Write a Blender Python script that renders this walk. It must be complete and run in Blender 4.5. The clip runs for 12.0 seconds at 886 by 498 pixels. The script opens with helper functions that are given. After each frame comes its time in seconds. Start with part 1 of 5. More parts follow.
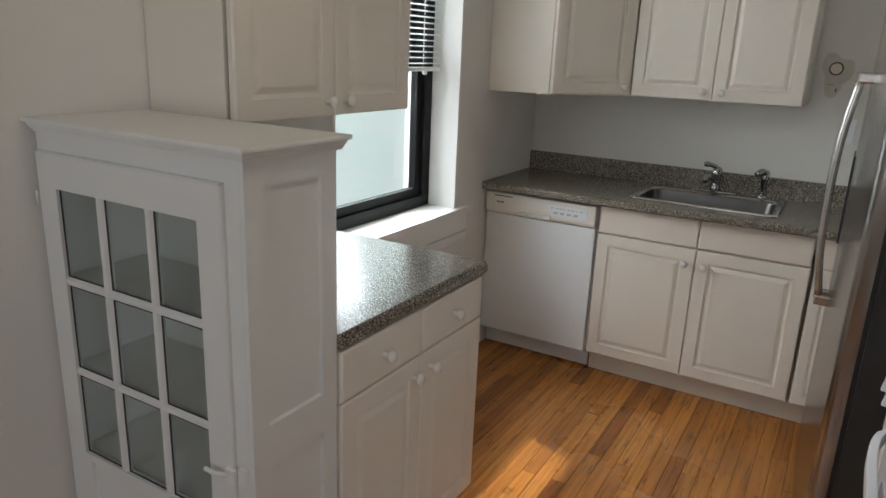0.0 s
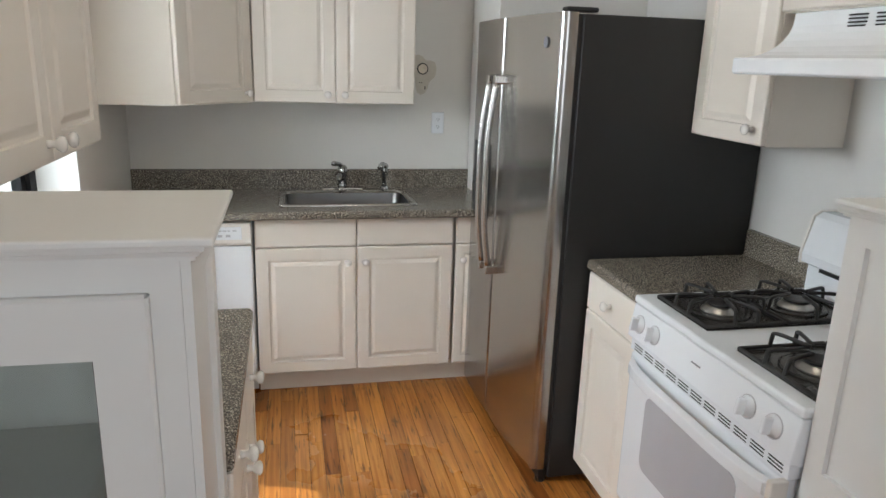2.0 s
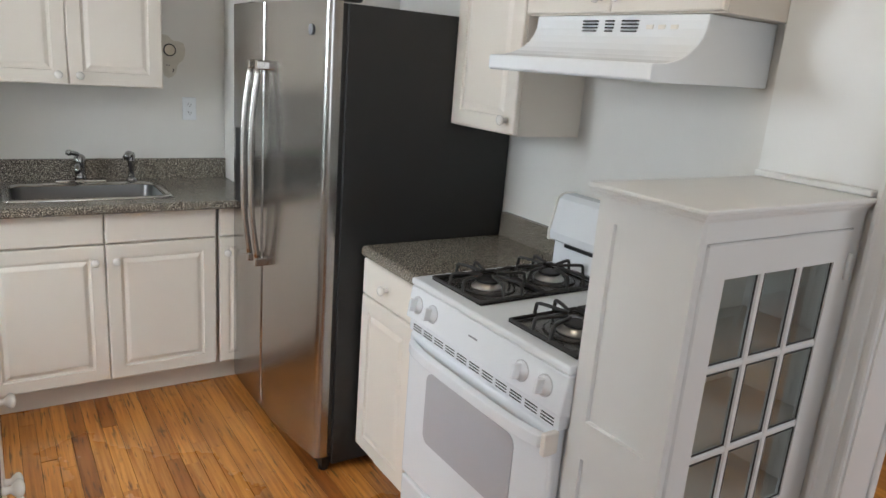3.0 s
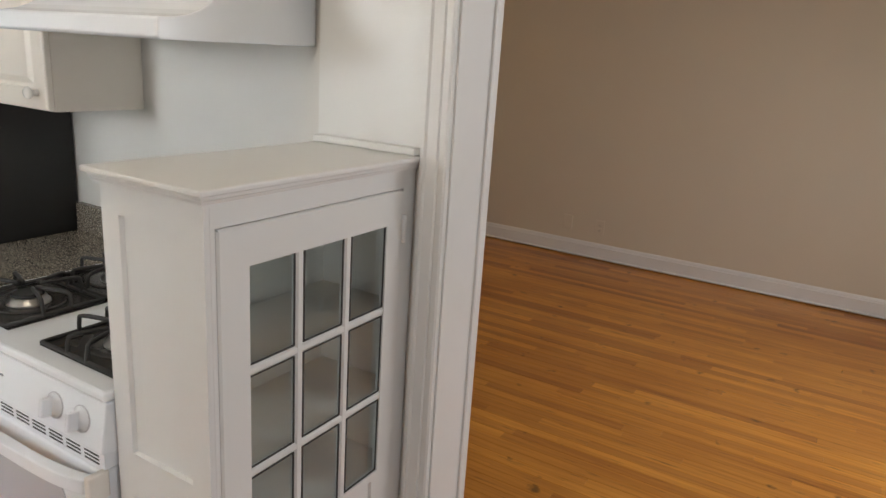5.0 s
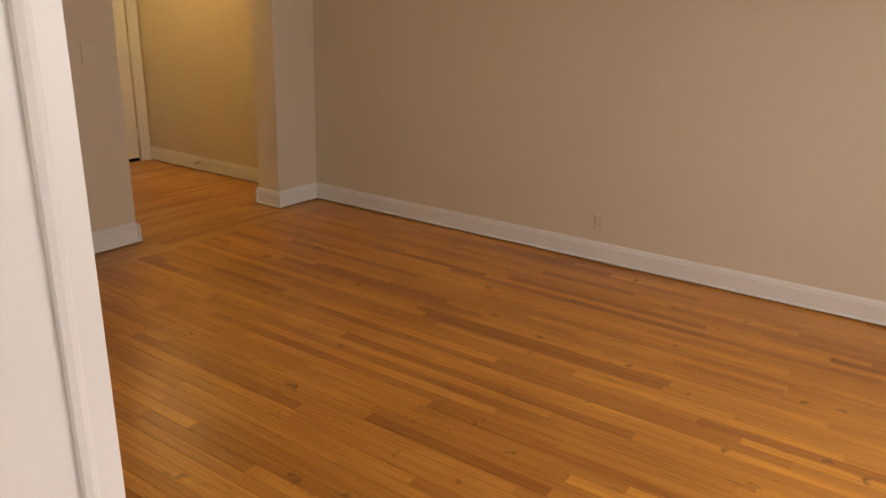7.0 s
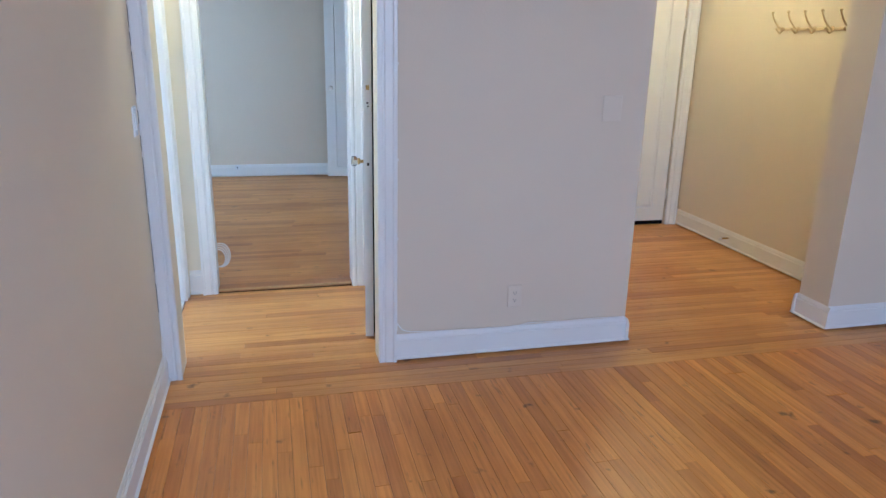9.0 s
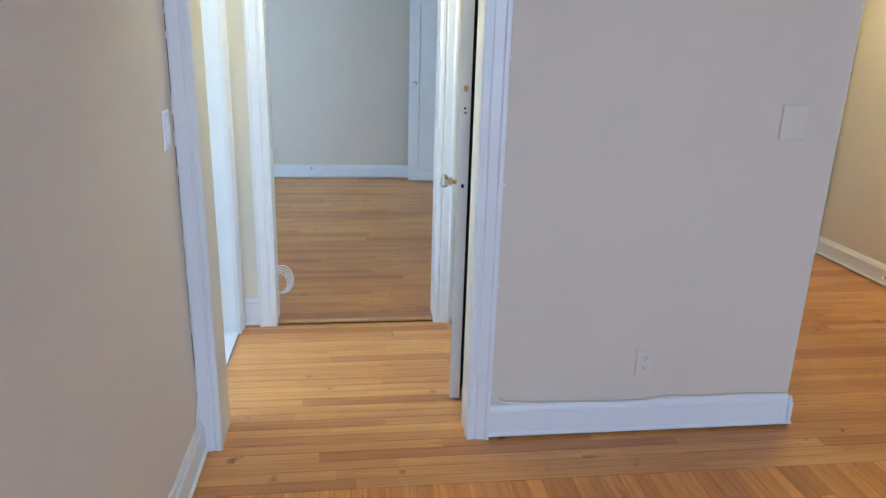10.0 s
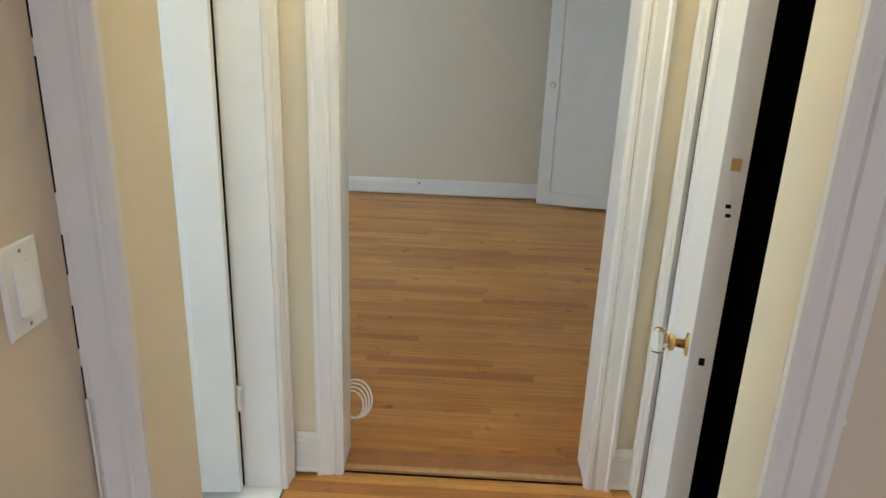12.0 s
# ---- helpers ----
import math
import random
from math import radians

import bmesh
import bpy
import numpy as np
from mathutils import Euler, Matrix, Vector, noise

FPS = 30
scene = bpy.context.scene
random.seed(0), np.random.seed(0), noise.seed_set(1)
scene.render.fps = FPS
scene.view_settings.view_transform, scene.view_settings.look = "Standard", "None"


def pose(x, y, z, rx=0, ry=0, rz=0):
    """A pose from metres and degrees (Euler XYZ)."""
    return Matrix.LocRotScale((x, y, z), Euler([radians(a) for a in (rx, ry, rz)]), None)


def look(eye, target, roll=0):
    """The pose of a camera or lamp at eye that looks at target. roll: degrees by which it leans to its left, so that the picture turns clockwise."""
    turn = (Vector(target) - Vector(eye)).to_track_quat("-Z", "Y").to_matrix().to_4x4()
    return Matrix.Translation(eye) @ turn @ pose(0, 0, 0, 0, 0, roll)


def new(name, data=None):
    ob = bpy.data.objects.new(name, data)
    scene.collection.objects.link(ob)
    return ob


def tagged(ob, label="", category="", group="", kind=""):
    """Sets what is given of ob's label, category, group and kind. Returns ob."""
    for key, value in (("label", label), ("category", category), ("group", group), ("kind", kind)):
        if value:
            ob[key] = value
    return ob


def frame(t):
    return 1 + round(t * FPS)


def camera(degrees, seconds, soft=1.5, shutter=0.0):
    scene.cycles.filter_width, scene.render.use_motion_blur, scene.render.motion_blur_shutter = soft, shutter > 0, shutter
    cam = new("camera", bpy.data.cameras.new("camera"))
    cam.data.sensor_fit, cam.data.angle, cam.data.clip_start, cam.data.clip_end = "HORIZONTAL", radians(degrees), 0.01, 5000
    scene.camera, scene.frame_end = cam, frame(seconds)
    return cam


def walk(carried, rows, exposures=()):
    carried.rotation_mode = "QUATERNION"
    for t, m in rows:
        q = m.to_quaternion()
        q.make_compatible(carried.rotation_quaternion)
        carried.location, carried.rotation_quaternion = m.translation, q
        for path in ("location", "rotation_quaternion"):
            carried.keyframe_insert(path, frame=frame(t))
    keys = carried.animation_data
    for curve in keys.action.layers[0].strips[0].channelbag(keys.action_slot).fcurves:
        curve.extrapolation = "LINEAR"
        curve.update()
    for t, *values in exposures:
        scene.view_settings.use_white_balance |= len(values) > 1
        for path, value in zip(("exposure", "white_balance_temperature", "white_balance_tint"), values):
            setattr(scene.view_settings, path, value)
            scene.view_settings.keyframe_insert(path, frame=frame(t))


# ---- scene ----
cam = camera(64.9, 12.0)

PATH = [
    (0, (0.126, -0.127, 1.554), (-0.834, 1.537, 1.0), 2.4),
    (0.5, (-0.15, -0.158, 1.572), (-0.671, 1.698, 1.037), 3.7),
    (1, (-0.382, -0.192, 1.57), (-0.551, 1.729, 1.041), 3.2),
    (1.5, (-0.553, -0.133, 1.57), (-0.483, 1.795, 1.042), 2.2),
    (2, (-0.693, -0.088, 1.58), (-0.267, 1.795, 1.058), 1.9),
    (2.5, (-0.778, -0.071, 1.58), (-0.01, 1.7, 1.058), 2.7),
    (2.7, (-0.778, -0.063, 1.576), (0.138, 1.638, 1.059), 3.7),
    (4.3, (-0.649, -0.08, 1.592), (0.776, 1.214, 1.049), 2.9),
    (4.5, (-0.59, -0.099, 1.584), (0.916, 1.105, 1.052), 2.9),
    (5, (-0.386, -0.138, 1.577), (1.275, 0.844, 1.040), 3.8),
    (5.5, (-0.204, -0.178, 1.587), (1.567, 0.585, 1.056), 4.0),
    (6, (0.062, -0.164, 1.590), (1.903, 0.380, 1.029), 3.6),
    (6.5, (0.503, -0.009, 1.531), (2.315, 0.607, 0.95), 5.3),
    (6.7, (0.634, 0.037, 1.538), (2.377, 0.805, 0.928), 4.3),
    (8.3, (1.485, 0.560, 1.555), (2.430, 2.215, 0.945), 2.6),
    (8.5, (1.531, 0.699, 1.562), (2.375, 2.413, 0.97), 2.1),
    (9, (1.669, 1.09, 1.555), (2.129, 2.949, 0.98), 1.2),
    (9.5, (1.688, 1.48, 1.549), (1.982, 3.369, 0.962), 1.7),
    (10, (1.703, 1.887, 1.529), (1.956, 3.779, 0.933), 1.7),
    (10.5, (1.706, 2.277, 1.542), (1.757, 4.175, 0.913), 1.7),
    (11, (1.674, 2.658, 1.54), (1.747, 4.554, 0.908), 1.6),
    (11.5, (1.692, 3.024, 1.551), (1.718, 4.921, 0.917), 2.2),
    (12, (1.672, 3.362, 1.558), (1.615, 5.252, 0.906), 2.2),
]
EXPOSURES = [(0, -0.75, 6250, 10), (0.8, -0.32, 6250, 10), (1.6, -0.12, 6150, 10), (2.7, -0.12, 6100, 10), (4.3, -0.08, 6050, 11), (5.2, 0.0, 6700, 12), (6.2, 0.36, 7400, 17), (6.7, 0.40, 7600, 19),
             (8.3, 1.2, 5200, 13), (9.0, 1.32, 4350, 11), (9.5, 1.4, 4300, 9), (10.5, 1.32, 4550, 8), (12, 0.95, 5400, 8)]
walk(cam, [(t, look(eye, target, roll)) for t, eye, target, roll in PATH], EXPOSURES)

# ---- world, sun, window light ----
SUN_DIR = Vector((0.89, -0.30, -1.22)).normalized()
world = bpy.data.worlds.new("world")
scene.world = world
world.use_nodes = True
wn = world.node_tree
sky = wn.nodes.new("ShaderNodeTexSky")
sky.sky_type = "NISHITA"
sky.sun_disc = False
sky.sun_elevation = math.asin(-SUN_DIR.z)
sky.sun_rotation = math.atan2(-SUN_DIR.x, -SUN_DIR.y)
wn.links.new(sky.outputs[0], wn.nodes["Background"].inputs[0])
wn.nodes["Background"].inputs[1].default_value = 0.12

sun = new("sun", bpy.data.lights.new("sun", "SUN"))
sun.data.energy, sun.data.angle, sun.data.color = 5.0, radians(0.6), (1.0, 0.93, 0.82)
sun.matrix_world = look((0, 0, 8), Vector((0, 0, 8)) + SUN_DIR)


def area(name, eye, target, w, h, watts, color=(1, 1, 1)):
    lamp = new(name, bpy.data.lights.new(name, "AREA"))
    lamp.data.shape, lamp.data.size, lamp.data.size_y = "RECTANGLE", w, h
    lamp.data.energy, lamp.data.color = watts, color
    lamp.matrix_world = look(eye, target)
    return lamp


DAY = (0.93, 0.965, 1.0)
area("sky_kitchen_window", (-2.25, 2.20, 1.95), (0.2, 1.75, 0.95), 1.6, 1.2, 120, DAY)
area("sky_dining_window", (-0.65, -1.50, 1.55), (-1.15, 0.6, 1.2), 1.1, 1.3, 14.5, DAY)
area("sky_living_window", (2.8, -1.50, 1.6), (2.6, 0.4, 0.3), 1.7, 1.3, 37, DAY)
area("sky_bedroom_window", (-0.62, 7.4, 1.55), (1.5, 7.4, 1.1), 1.3, 1.3, 3.3, DAY)
area("sky_bath_window", (-0.6, 4.85, 1.6), (1.0, 4.85, 1.3), 0.7, 0.9, 7.5, DAY)

# ---- materials ----
def mat(name, color, rough=0.5, metal=0.0, vary=0.06, scale=6.0, bump=0.0, bump_scale=80.0, spec=0.5, stains=0.0, stain_color=(0.3, 0.25, 0.2), stain_scale=3.0, coat=0.0):
    m = bpy.data.materials.new(name)
    m.use_nodes = True
    nt = m.node_tree
    b = nt.nodes["Principled BSDF"]
    b.inputs["Metallic"].default_value = metal
    b.inputs["Specular IOR Level"].default_value = spec
    b.inputs["Coat Weight"].default_value = coat
    tc = nt.nodes.new("ShaderNodeTexCoord")
    n1 = nt.nodes.new("ShaderNodeTexNoise")
    n1.inputs["Scale"].default_value, n1.inputs["Detail"].default_value = scale, 6
    nt.links.new(tc.outputs["Object"], n1.inputs["Vector"])
    mix = nt.nodes.new("ShaderNodeMix")
    mix.data_type = "RGBA"
    lo = [max(0, c * (1 - vary)) for c in color]
    hi = [min(1, c * (1 + vary)) for c in color]
    mix.inputs[6].default_value, mix.inputs[7].default_value = (*lo, 1), (*hi, 1)
    nt.links.new(n1.outputs["Fac"], mix.inputs[0])
    out = mix.outputs[2]
    if stains:
        n3 = nt.nodes.new("ShaderNodeTexNoise")
        n3.inputs["Scale"].default_value, n3.inputs["Detail"].default_value = stain_scale, 8
        nt.links.new(tc.outputs["Object"], n3.inputs["Vector"])
        r = nt.nodes.new("ShaderNodeMapRange")
        r.inputs[1].default_value, r.inputs[2].default_value, r.inputs[4].default_value = 0.58, 0.75, stains
        nt.links.new(n3.outputs["Fac"], r.inputs[0])
        m2 = nt.nodes.new("ShaderNodeMix")
        m2.data_type = "RGBA"
        m2.inputs[7].default_value = (*stain_color, 1)
        nt.links.new(r.outputs[0], m2.inputs[0])
        nt.links.new(out, m2.inputs[6])
        out = m2.outputs[2]
    nt.links.new(out, b.inputs["Base Color"])
    rr = nt.nodes.new("ShaderNodeMapRange")
    rr.inputs[3].default_value, rr.inputs[4].default_value = rough * 0.8, min(1, rough * 1.2)
    nt.links.new(n1.outputs["Fac"], rr.inputs[0])
    nt.links.new(rr.outputs[0], b.inputs["Roughness"])
    if bump:
        n2 = nt.nodes.new("ShaderNodeTexNoise")
        n2.inputs["Scale"].default_value, n2.inputs["Detail"].default_value = bump_scale, 4
        nt.links.new(tc.outputs["Object"], n2.inputs["Vector"])
        bp = nt.nodes.new("ShaderNodeBump")
        bp.inputs["Strength"].default_value, bp.inputs["Distance"].default_value = bump, 0.003
        nt.links.new(n2.outputs["Fac"], bp.inputs["Height"])
        nt.links.new(bp.outputs[0], b.inputs["Normal"])
    return m


def wood(name, per_island, axis, light, dark, wear=0.35, dull=0.0):
    """Strip-oak boards: colour by board, grain along the board, dark pores and gouges."""
    m = bpy.data.materials.new(name)
    m.use_nodes = True
    nt = m.node_tree
    L, N = nt.links.new, nt.nodes.new
    b = nt.nodes["Principled BSDF"]
    tc = N("ShaderNodeTexCoord")
    if per_island:
        rnd = N("ShaderNodeNewGeometry").outputs["Random Per Island"]
    else:
        rnd = N("ShaderNodeObjectInfo").outputs["Random"]
    off = N("ShaderNodeCombineXYZ")
    k = N("ShaderNodeMath")
    k.operation, k.inputs[1].default_value = "MULTIPLY", 37.0
    L(rnd, k.inputs[0])
    L(k.outputs[0], off.inputs[2])
    add = N("ShaderNodeVectorMath")
    L(tc.outputs["Object"], add.inputs[0])
    L(off.outputs[0], add.inputs[1])

    def noise_tex(along, across, detail):
        mp = N("ShaderNodeMapping")
        s = [across, across, across]
        s[axis] = along
        mp.inputs["Scale"].default_value = s
        L(add.outputs[0], mp.inputs["Vector"])
        n = N("ShaderNodeTexNoise")
        n.inputs["Scale"].default_value, n.inputs["Detail"].default_value = 1.0, detail
        L(mp.outputs[0], n.inputs["Vector"])
        return n.outputs["Fac"]

    ramp = N("ShaderNodeValToRGB")
    ramp.color_ramp.elements[0].color, ramp.color_ramp.elements[1].color = (*dark, 1), (*light, 1)
    third = ramp.color_ramp.elements.new(0.6)
    third.color = (*[0.72 * a + 0.28 * c for a, c in zip(light, dark)], 1)
    mid = ramp.color_ramp.elements.new(0.16)
    mid.color = (*[0.38 * a + 0.62 * c for a, c in zip(light, dark)], 1)
    L(rnd, ramp.inputs[0])
    g1 = noise_tex(2.5, 70, 5)
    mg = N("ShaderNodeMix")
    mg.data_type, mg.blend_type = "RGBA", "MULTIPLY"
    r1 = N("ShaderNodeMapRange")
    r1.inputs[1].default_value, r1.inputs[2].default_value = 0.38, 0.68
    L(g1, r1.inputs[0])
    L(r1.outputs[0], mg.inputs[0])
    L(ramp.outputs[0], mg.inputs[6])
    g = max(0.0, 0.9 - 1.1 * wear)
    k2 = max(0.0, wear - 0.4)
    mg.inputs[7].default_value = (0.66 + 0.24 * g - 0.12 * k2, 0.55 + 0.32 * g - 0.12 * k2, 0.42 + 0.40 * g - 0.1 * k2, 1)
    g2 = noise_tex(7.0, 75, 7)
    r2 = N("ShaderNodeMapRange")
    r2.inputs[1].default_value, r2.inputs[2].default_value, r2.inputs[4].default_value = 0.66 - 0.12 * wear, 0.75 - 0.13 * wear, 0.22 + 0.8 * wear
    L(g2, r2.inputs[0])
    md = N("ShaderNodeMix")
    md.data_type = "RGBA"
    md.inputs[7].default_value = (0.075, 0.034, 0.013, 1)
    big = N("ShaderNodeTexNoise")
    big.inputs["Scale"].default_value, big.inputs["Detail"].default_value = 5.0, 3
    L(add.outputs[0], big.inputs["Vector"])
    rb = N("ShaderNodeMapRange")
    rb.inputs[1].default_value, rb.inputs[2].default_value = 0.36, 0.55
    L(big.outputs["Fac"], rb.inputs[0])
    gouge = N("ShaderNodeMath")
    gouge.operation = "MULTIPLY"
    L(r2.outputs[0], gouge.inputs[0])
    L(rb.outputs[0], gouge.inputs[1])
    L(gouge.outputs[0], md.inputs[0])
    L(mg.outputs[2], md.inputs[6])
    # broad worn and soiled patches
    w = N("ShaderNodeTexNoise")
    w.inputs["Scale"].default_value, w.inputs["Detail"].default_value = 1.3, 6
    gm = N("ShaderNodeNewGeometry")
    L(gm.outputs["Position"], w.inputs["Vector"])
    r3 = N("ShaderNodeMapRange")
    r3.inputs[1].default_value, r3.inputs[2].default_value, r3.inputs[4].default_value = 0.42, 0.72, 0.55
    L(w.outputs["Fac"], r3.inputs[0])
    mw = N("ShaderNodeMix")
    mw.data_type, mw.blend_type = "RGBA", "MULTIPLY"
    mw.inputs[7].default_value = (0.72, 0.6, 0.5, 1)
    L(r3.outputs[0], mw.inputs[0])
    L(md.outputs[2], mw.inputs[6])
    sm = N("ShaderNodeTexNoise")
    sm.inputs["Scale"].default_value, sm.inputs["Detail"].default_value = 9.0, 3
    L(gm.outputs["Position"], sm.inputs["Vector"])
    r5 = N("ShaderNodeMapRange")
    r5.inputs[1].default_value, r5.inputs[2].default_value, r5.inputs[4].default_value = 0.665, 0.75, 0.75
    L(sm.outputs["Fac"], r5.inputs[0])
    ms = N("ShaderNodeMix")
    ms.data_type = "RGBA"
    ms.inputs[7].default_value = (0.05, 0.022, 0.010, 1)
    L(r5.outputs[0], ms.inputs[0])
    L(mw.outputs[2], ms.inputs[6])
    L(ms.outputs[2], b.inputs["Base Color"])
    r4 = N("ShaderNodeMapRange")
    r4.inputs[3].default_value, r4.inputs[4].default_value = 0.20 + dull, 0.36 + dull
    L(w.outputs["Fac"], r4.inputs[0])
    L(r4.outputs[0], b.inputs["Roughness"])
    bp = N("ShaderNodeBump")
    bp.inputs["Strength"].default_value, bp.inputs["Distance"].default_value = 0.10, 0.001
    L(g1, bp.inputs["Height"])
    L(bp.outputs[0], b.inputs["Normal"])
    return m


def granite(name):
    """Speckled grey-brown laminate worktop."""
    m = bpy.data.materials.new(name)
    m.use_nodes = True
    nt = m.node_tree
    L, N = nt.links.new, nt.nodes.new
    b = nt.nodes["Principled BSDF"]
    tc = N("ShaderNodeTexCoord")
    v = N("ShaderNodeTexNoise")
    v.inputs["Scale"].default_value, v.inputs["Detail"].default_value, v.inputs["Roughness"].default_value = 230, 3, 0.62
    L(tc.outputs["Object"], v.inputs["Vector"])
    rp = N("ShaderNodeValToRGB")
    e = rp.color_ramp.elements
    e[0].position, e[0].color = 0.36, (0.022, 0.019, 0.016, 1)
    e[1].position, e[1].color = 0.66, (0.72, 0.66, 0.56, 1)
    for p, c in ((0.43, (0.07, 0.061, 0.052, 1)), (0.51, (0.18, 0.155, 0.122, 1)), (0.58, (0.33, 0.288, 0.228, 1))):
        x = e.new(p)
        x.color = c
    L(v.outputs["Fac"], rp.inputs[0])
    L(rp.outputs[0], b.inputs["Base Color"])
    b.inputs["Roughness"].default_value = 0.22
    bp = N("ShaderNodeBump")
    bp.inputs["Strength"].default_value, bp.inputs["Distance"].default_value = 0.05, 0.001
    L(v.outputs["Fac"], bp.inputs["Height"])
    L(bp.outputs[0], b.inputs["Normal"])
    return m


def brushed(name, color, rough):
    m = bpy.data.materials.new(name)
    m.use_nodes = True
    nt = m.node_tree
    L, N = nt.links.new, nt.nodes.new
    b = nt.nodes["Principled BSDF"]
    b.inputs["Metallic"].default_value = 1.0
    b.inputs["Base Color"].default_value = (*color, 1)
    tc, mp, n = N("ShaderNodeTexCoord"), N("ShaderNodeMapping"), N("ShaderNodeTexNoise")
    mp.inputs["Scale"].default_value = (8, 8, 500)
    n.inputs["Scale"].default_value, n.inputs["Detail"].default_value = 1.0, 3
    L(tc.outputs["Object"], mp.inputs["Vector"])
    L(mp.outputs[0], n.inputs["Vector"])
    r = N("ShaderNodeMapRange")
    r.inputs[3].default_value, r.inputs[4].default_value = rough * 0.8, rough * 1.25
    L(n.outputs["Fac"], r.inputs[0])
    L(r.outputs[0], b.inputs["Roughness"])
    b.inputs["Anisotropic"].default_value = 0.5
    bp = N("ShaderNodeBump")
    bp.inputs["Strength"].default_value, bp.inputs["Distance"].default_value = 0.03, 0.0005
    L(n.outputs["Fac"], bp.inputs["Height"])
    L(bp.outputs[0], b.inputs["Normal"])
    return m


def glass(name, rough=0.02, color=(0.92, 0.96, 0.95)):
    m = bpy.data.materials.new(name)
    m.use_nodes = True
    b = m.node_tree.nodes["Principled BSDF"]
    b.inputs["Base Color"].default_value = (*color, 1)
    b.inputs["Transmission Weight"].default_value = 1.0
    b.inputs["Roughness"].default_value = rough
    b.inputs["IOR"].default_value = 1.45
    return m


M_WALL_K = mat("white_wall_paint", (0.74, 0.72, 0.68), 0.6, vary=0.03, bump=0.15, bump_scale=60)
M_WALL_L = mat("cream_wall_paint", (0.685, 0.605, 0.475), 0.62, vary=0.03, scale=2.5, bump=0.18, bump_scale=70)
# Wall cream made paler, so the hall's stronger light sits in the colour.
M_HALL = mat("hall_cream_lightened", (0.77, 0.70, 0.53), 0.55, vary=0.03, scale=2.5, bump=0.15, bump_scale=70)
M_CEIL = mat("ceiling_paint", (0.8, 0.79, 0.76), 0.8, vary=0.02)
M_TRIM = mat("glossy_white_trim_paint", (0.79, 0.785, 0.76), 0.36, vary=0.03, bump=0.10, bump_scale=35, stains=0.12, stain_color=(0.55, 0.5, 0.42), stain_scale=5)
M_HUTCH = mat("white_enamel_paint", (0.76, 0.755, 0.73), 0.34, vary=0.03, bump=0.10, bump_scale=30)
M_CAB = mat("cream_thermofoil", (0.78, 0.718, 0.635), 0.42, vary=0.02)
M_KNOB = mat("ceramic_knob", (0.82, 0.79, 0.74), 0.18, vary=0.01)
M_APPL = mat("white_appliance_enamel", (0.83, 0.85, 0.87), 0.22, vary=0.01)
M_APPL_C = mat("bisque_plastic", (0.78, 0.74, 0.68), 0.35, vary=0.02)
M_COUNTER = granite("speckled_laminate")
M_STEEL = brushed("brushed_stainless", (0.43, 0.415, 0.40), 0.22)
M_STEEL2 = mat("satin_handle_steel", (0.60, 0.58, 0.55), 0.24, 1.0, vary=0.04)
# Steel darkened to hold the bowl's shade and dark reflections.
M_SINK = mat("sink_bowl_shaded_steel", (0.13, 0.125, 0.12), 0.30, 1.0, vary=0.1, scale=14)
M_CHROME = mat("chrome", (0.40, 0.40, 0.40), 0.06, 1.0, vary=0.02)
M_FRSIDE = mat("charcoal_textured_steel", (0.018, 0.018, 0.018), 0.5, vary=0.08, bump=0.25, bump_scale=250)
M_BLACK = mat("black_plastic", (0.015, 0.015, 0.015), 0.4, vary=0.1)
M_BLKFRAME = mat("black_aluminium_frame", (0.008, 0.008, 0.009), 0.5, vary=0.1, spec=0.2)
M_PANE_LINE = mat("dark_pane_line", (0.06, 0.055, 0.05), 0.7, vary=0.3, scale=60)
M_GRATE = mat("cast_iron_grate", (0.025, 0.024, 0.023), 0.55, vary=0.2, bump=0.3, bump_scale=200)
M_PAN = mat("dark_burner_well", (0.06, 0.058, 0.055), 0.2, vary=0.3, scale=30, stains=0.5, stain_color=(0.12, 0.07, 0.03), stain_scale=25)
M_BURN = mat("burner_aluminium", (0.44, 0.425, 0.40), 0.32, 1.0, vary=0.2, scale=40)
M_OVGLASS = mat("grey_oven_glass", (0.50, 0.50, 0.53), 0.12, vary=0.03)
M_GREY = mat("grey_print", (0.25, 0.25, 0.27), 0.5)
M_PRINT = mat("pale_grey_print", (0.5, 0.5, 0.52), 0.5)
# Hutch white darkened: the shade inside the glazed cabinets is in the colour.
M_INSIDE = mat("shelf_white_shaded", (0.60, 0.59, 0.54), 0.45, vary=0.05, bump=0.1)
# Near-black for joints and holes; on the closet walls it stands for shade.
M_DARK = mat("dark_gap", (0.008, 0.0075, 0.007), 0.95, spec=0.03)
# Near-black brown that puts the closet's shade into door back and jamb.
M_CLOSET_SHADE = mat("closet_shade_brown", (0.014, 0.009, 0.007), 0.95, vary=0.3, scale=12, spec=0.02)
M_PLATE = mat("cream_plate_plastic", (0.70, 0.63, 0.51), 0.4, vary=0.02)
M_BRASS = mat("worn_brass", (0.52, 0.36, 0.13), 0.28, 1.0, vary=0.15, scale=40)
M_SPLINTER = mat("bare_splintered_oak", (0.50, 0.31, 0.13), 0.6, vary=0.35, scale=45, bump=0.3)
M_PALEBRASS = mat("pale_brass", (0.74, 0.63, 0.40), 0.3, 1.0, vary=0.12, scale=40)
M_GLASS = glass("clear_glass")
M_OLDGLASS = glass("old_pane_glass", 0.0, (0.90, 0.95, 0.94))
M_PLASTER = mat("torn_plaster", (0.62, 0.58, 0.50), 0.8, vary=0.15, scale=30, bump=0.4)
M_TILE = mat("white_ceramic_tile", (0.78, 0.79, 0.78), 0.2, vary=0.02)
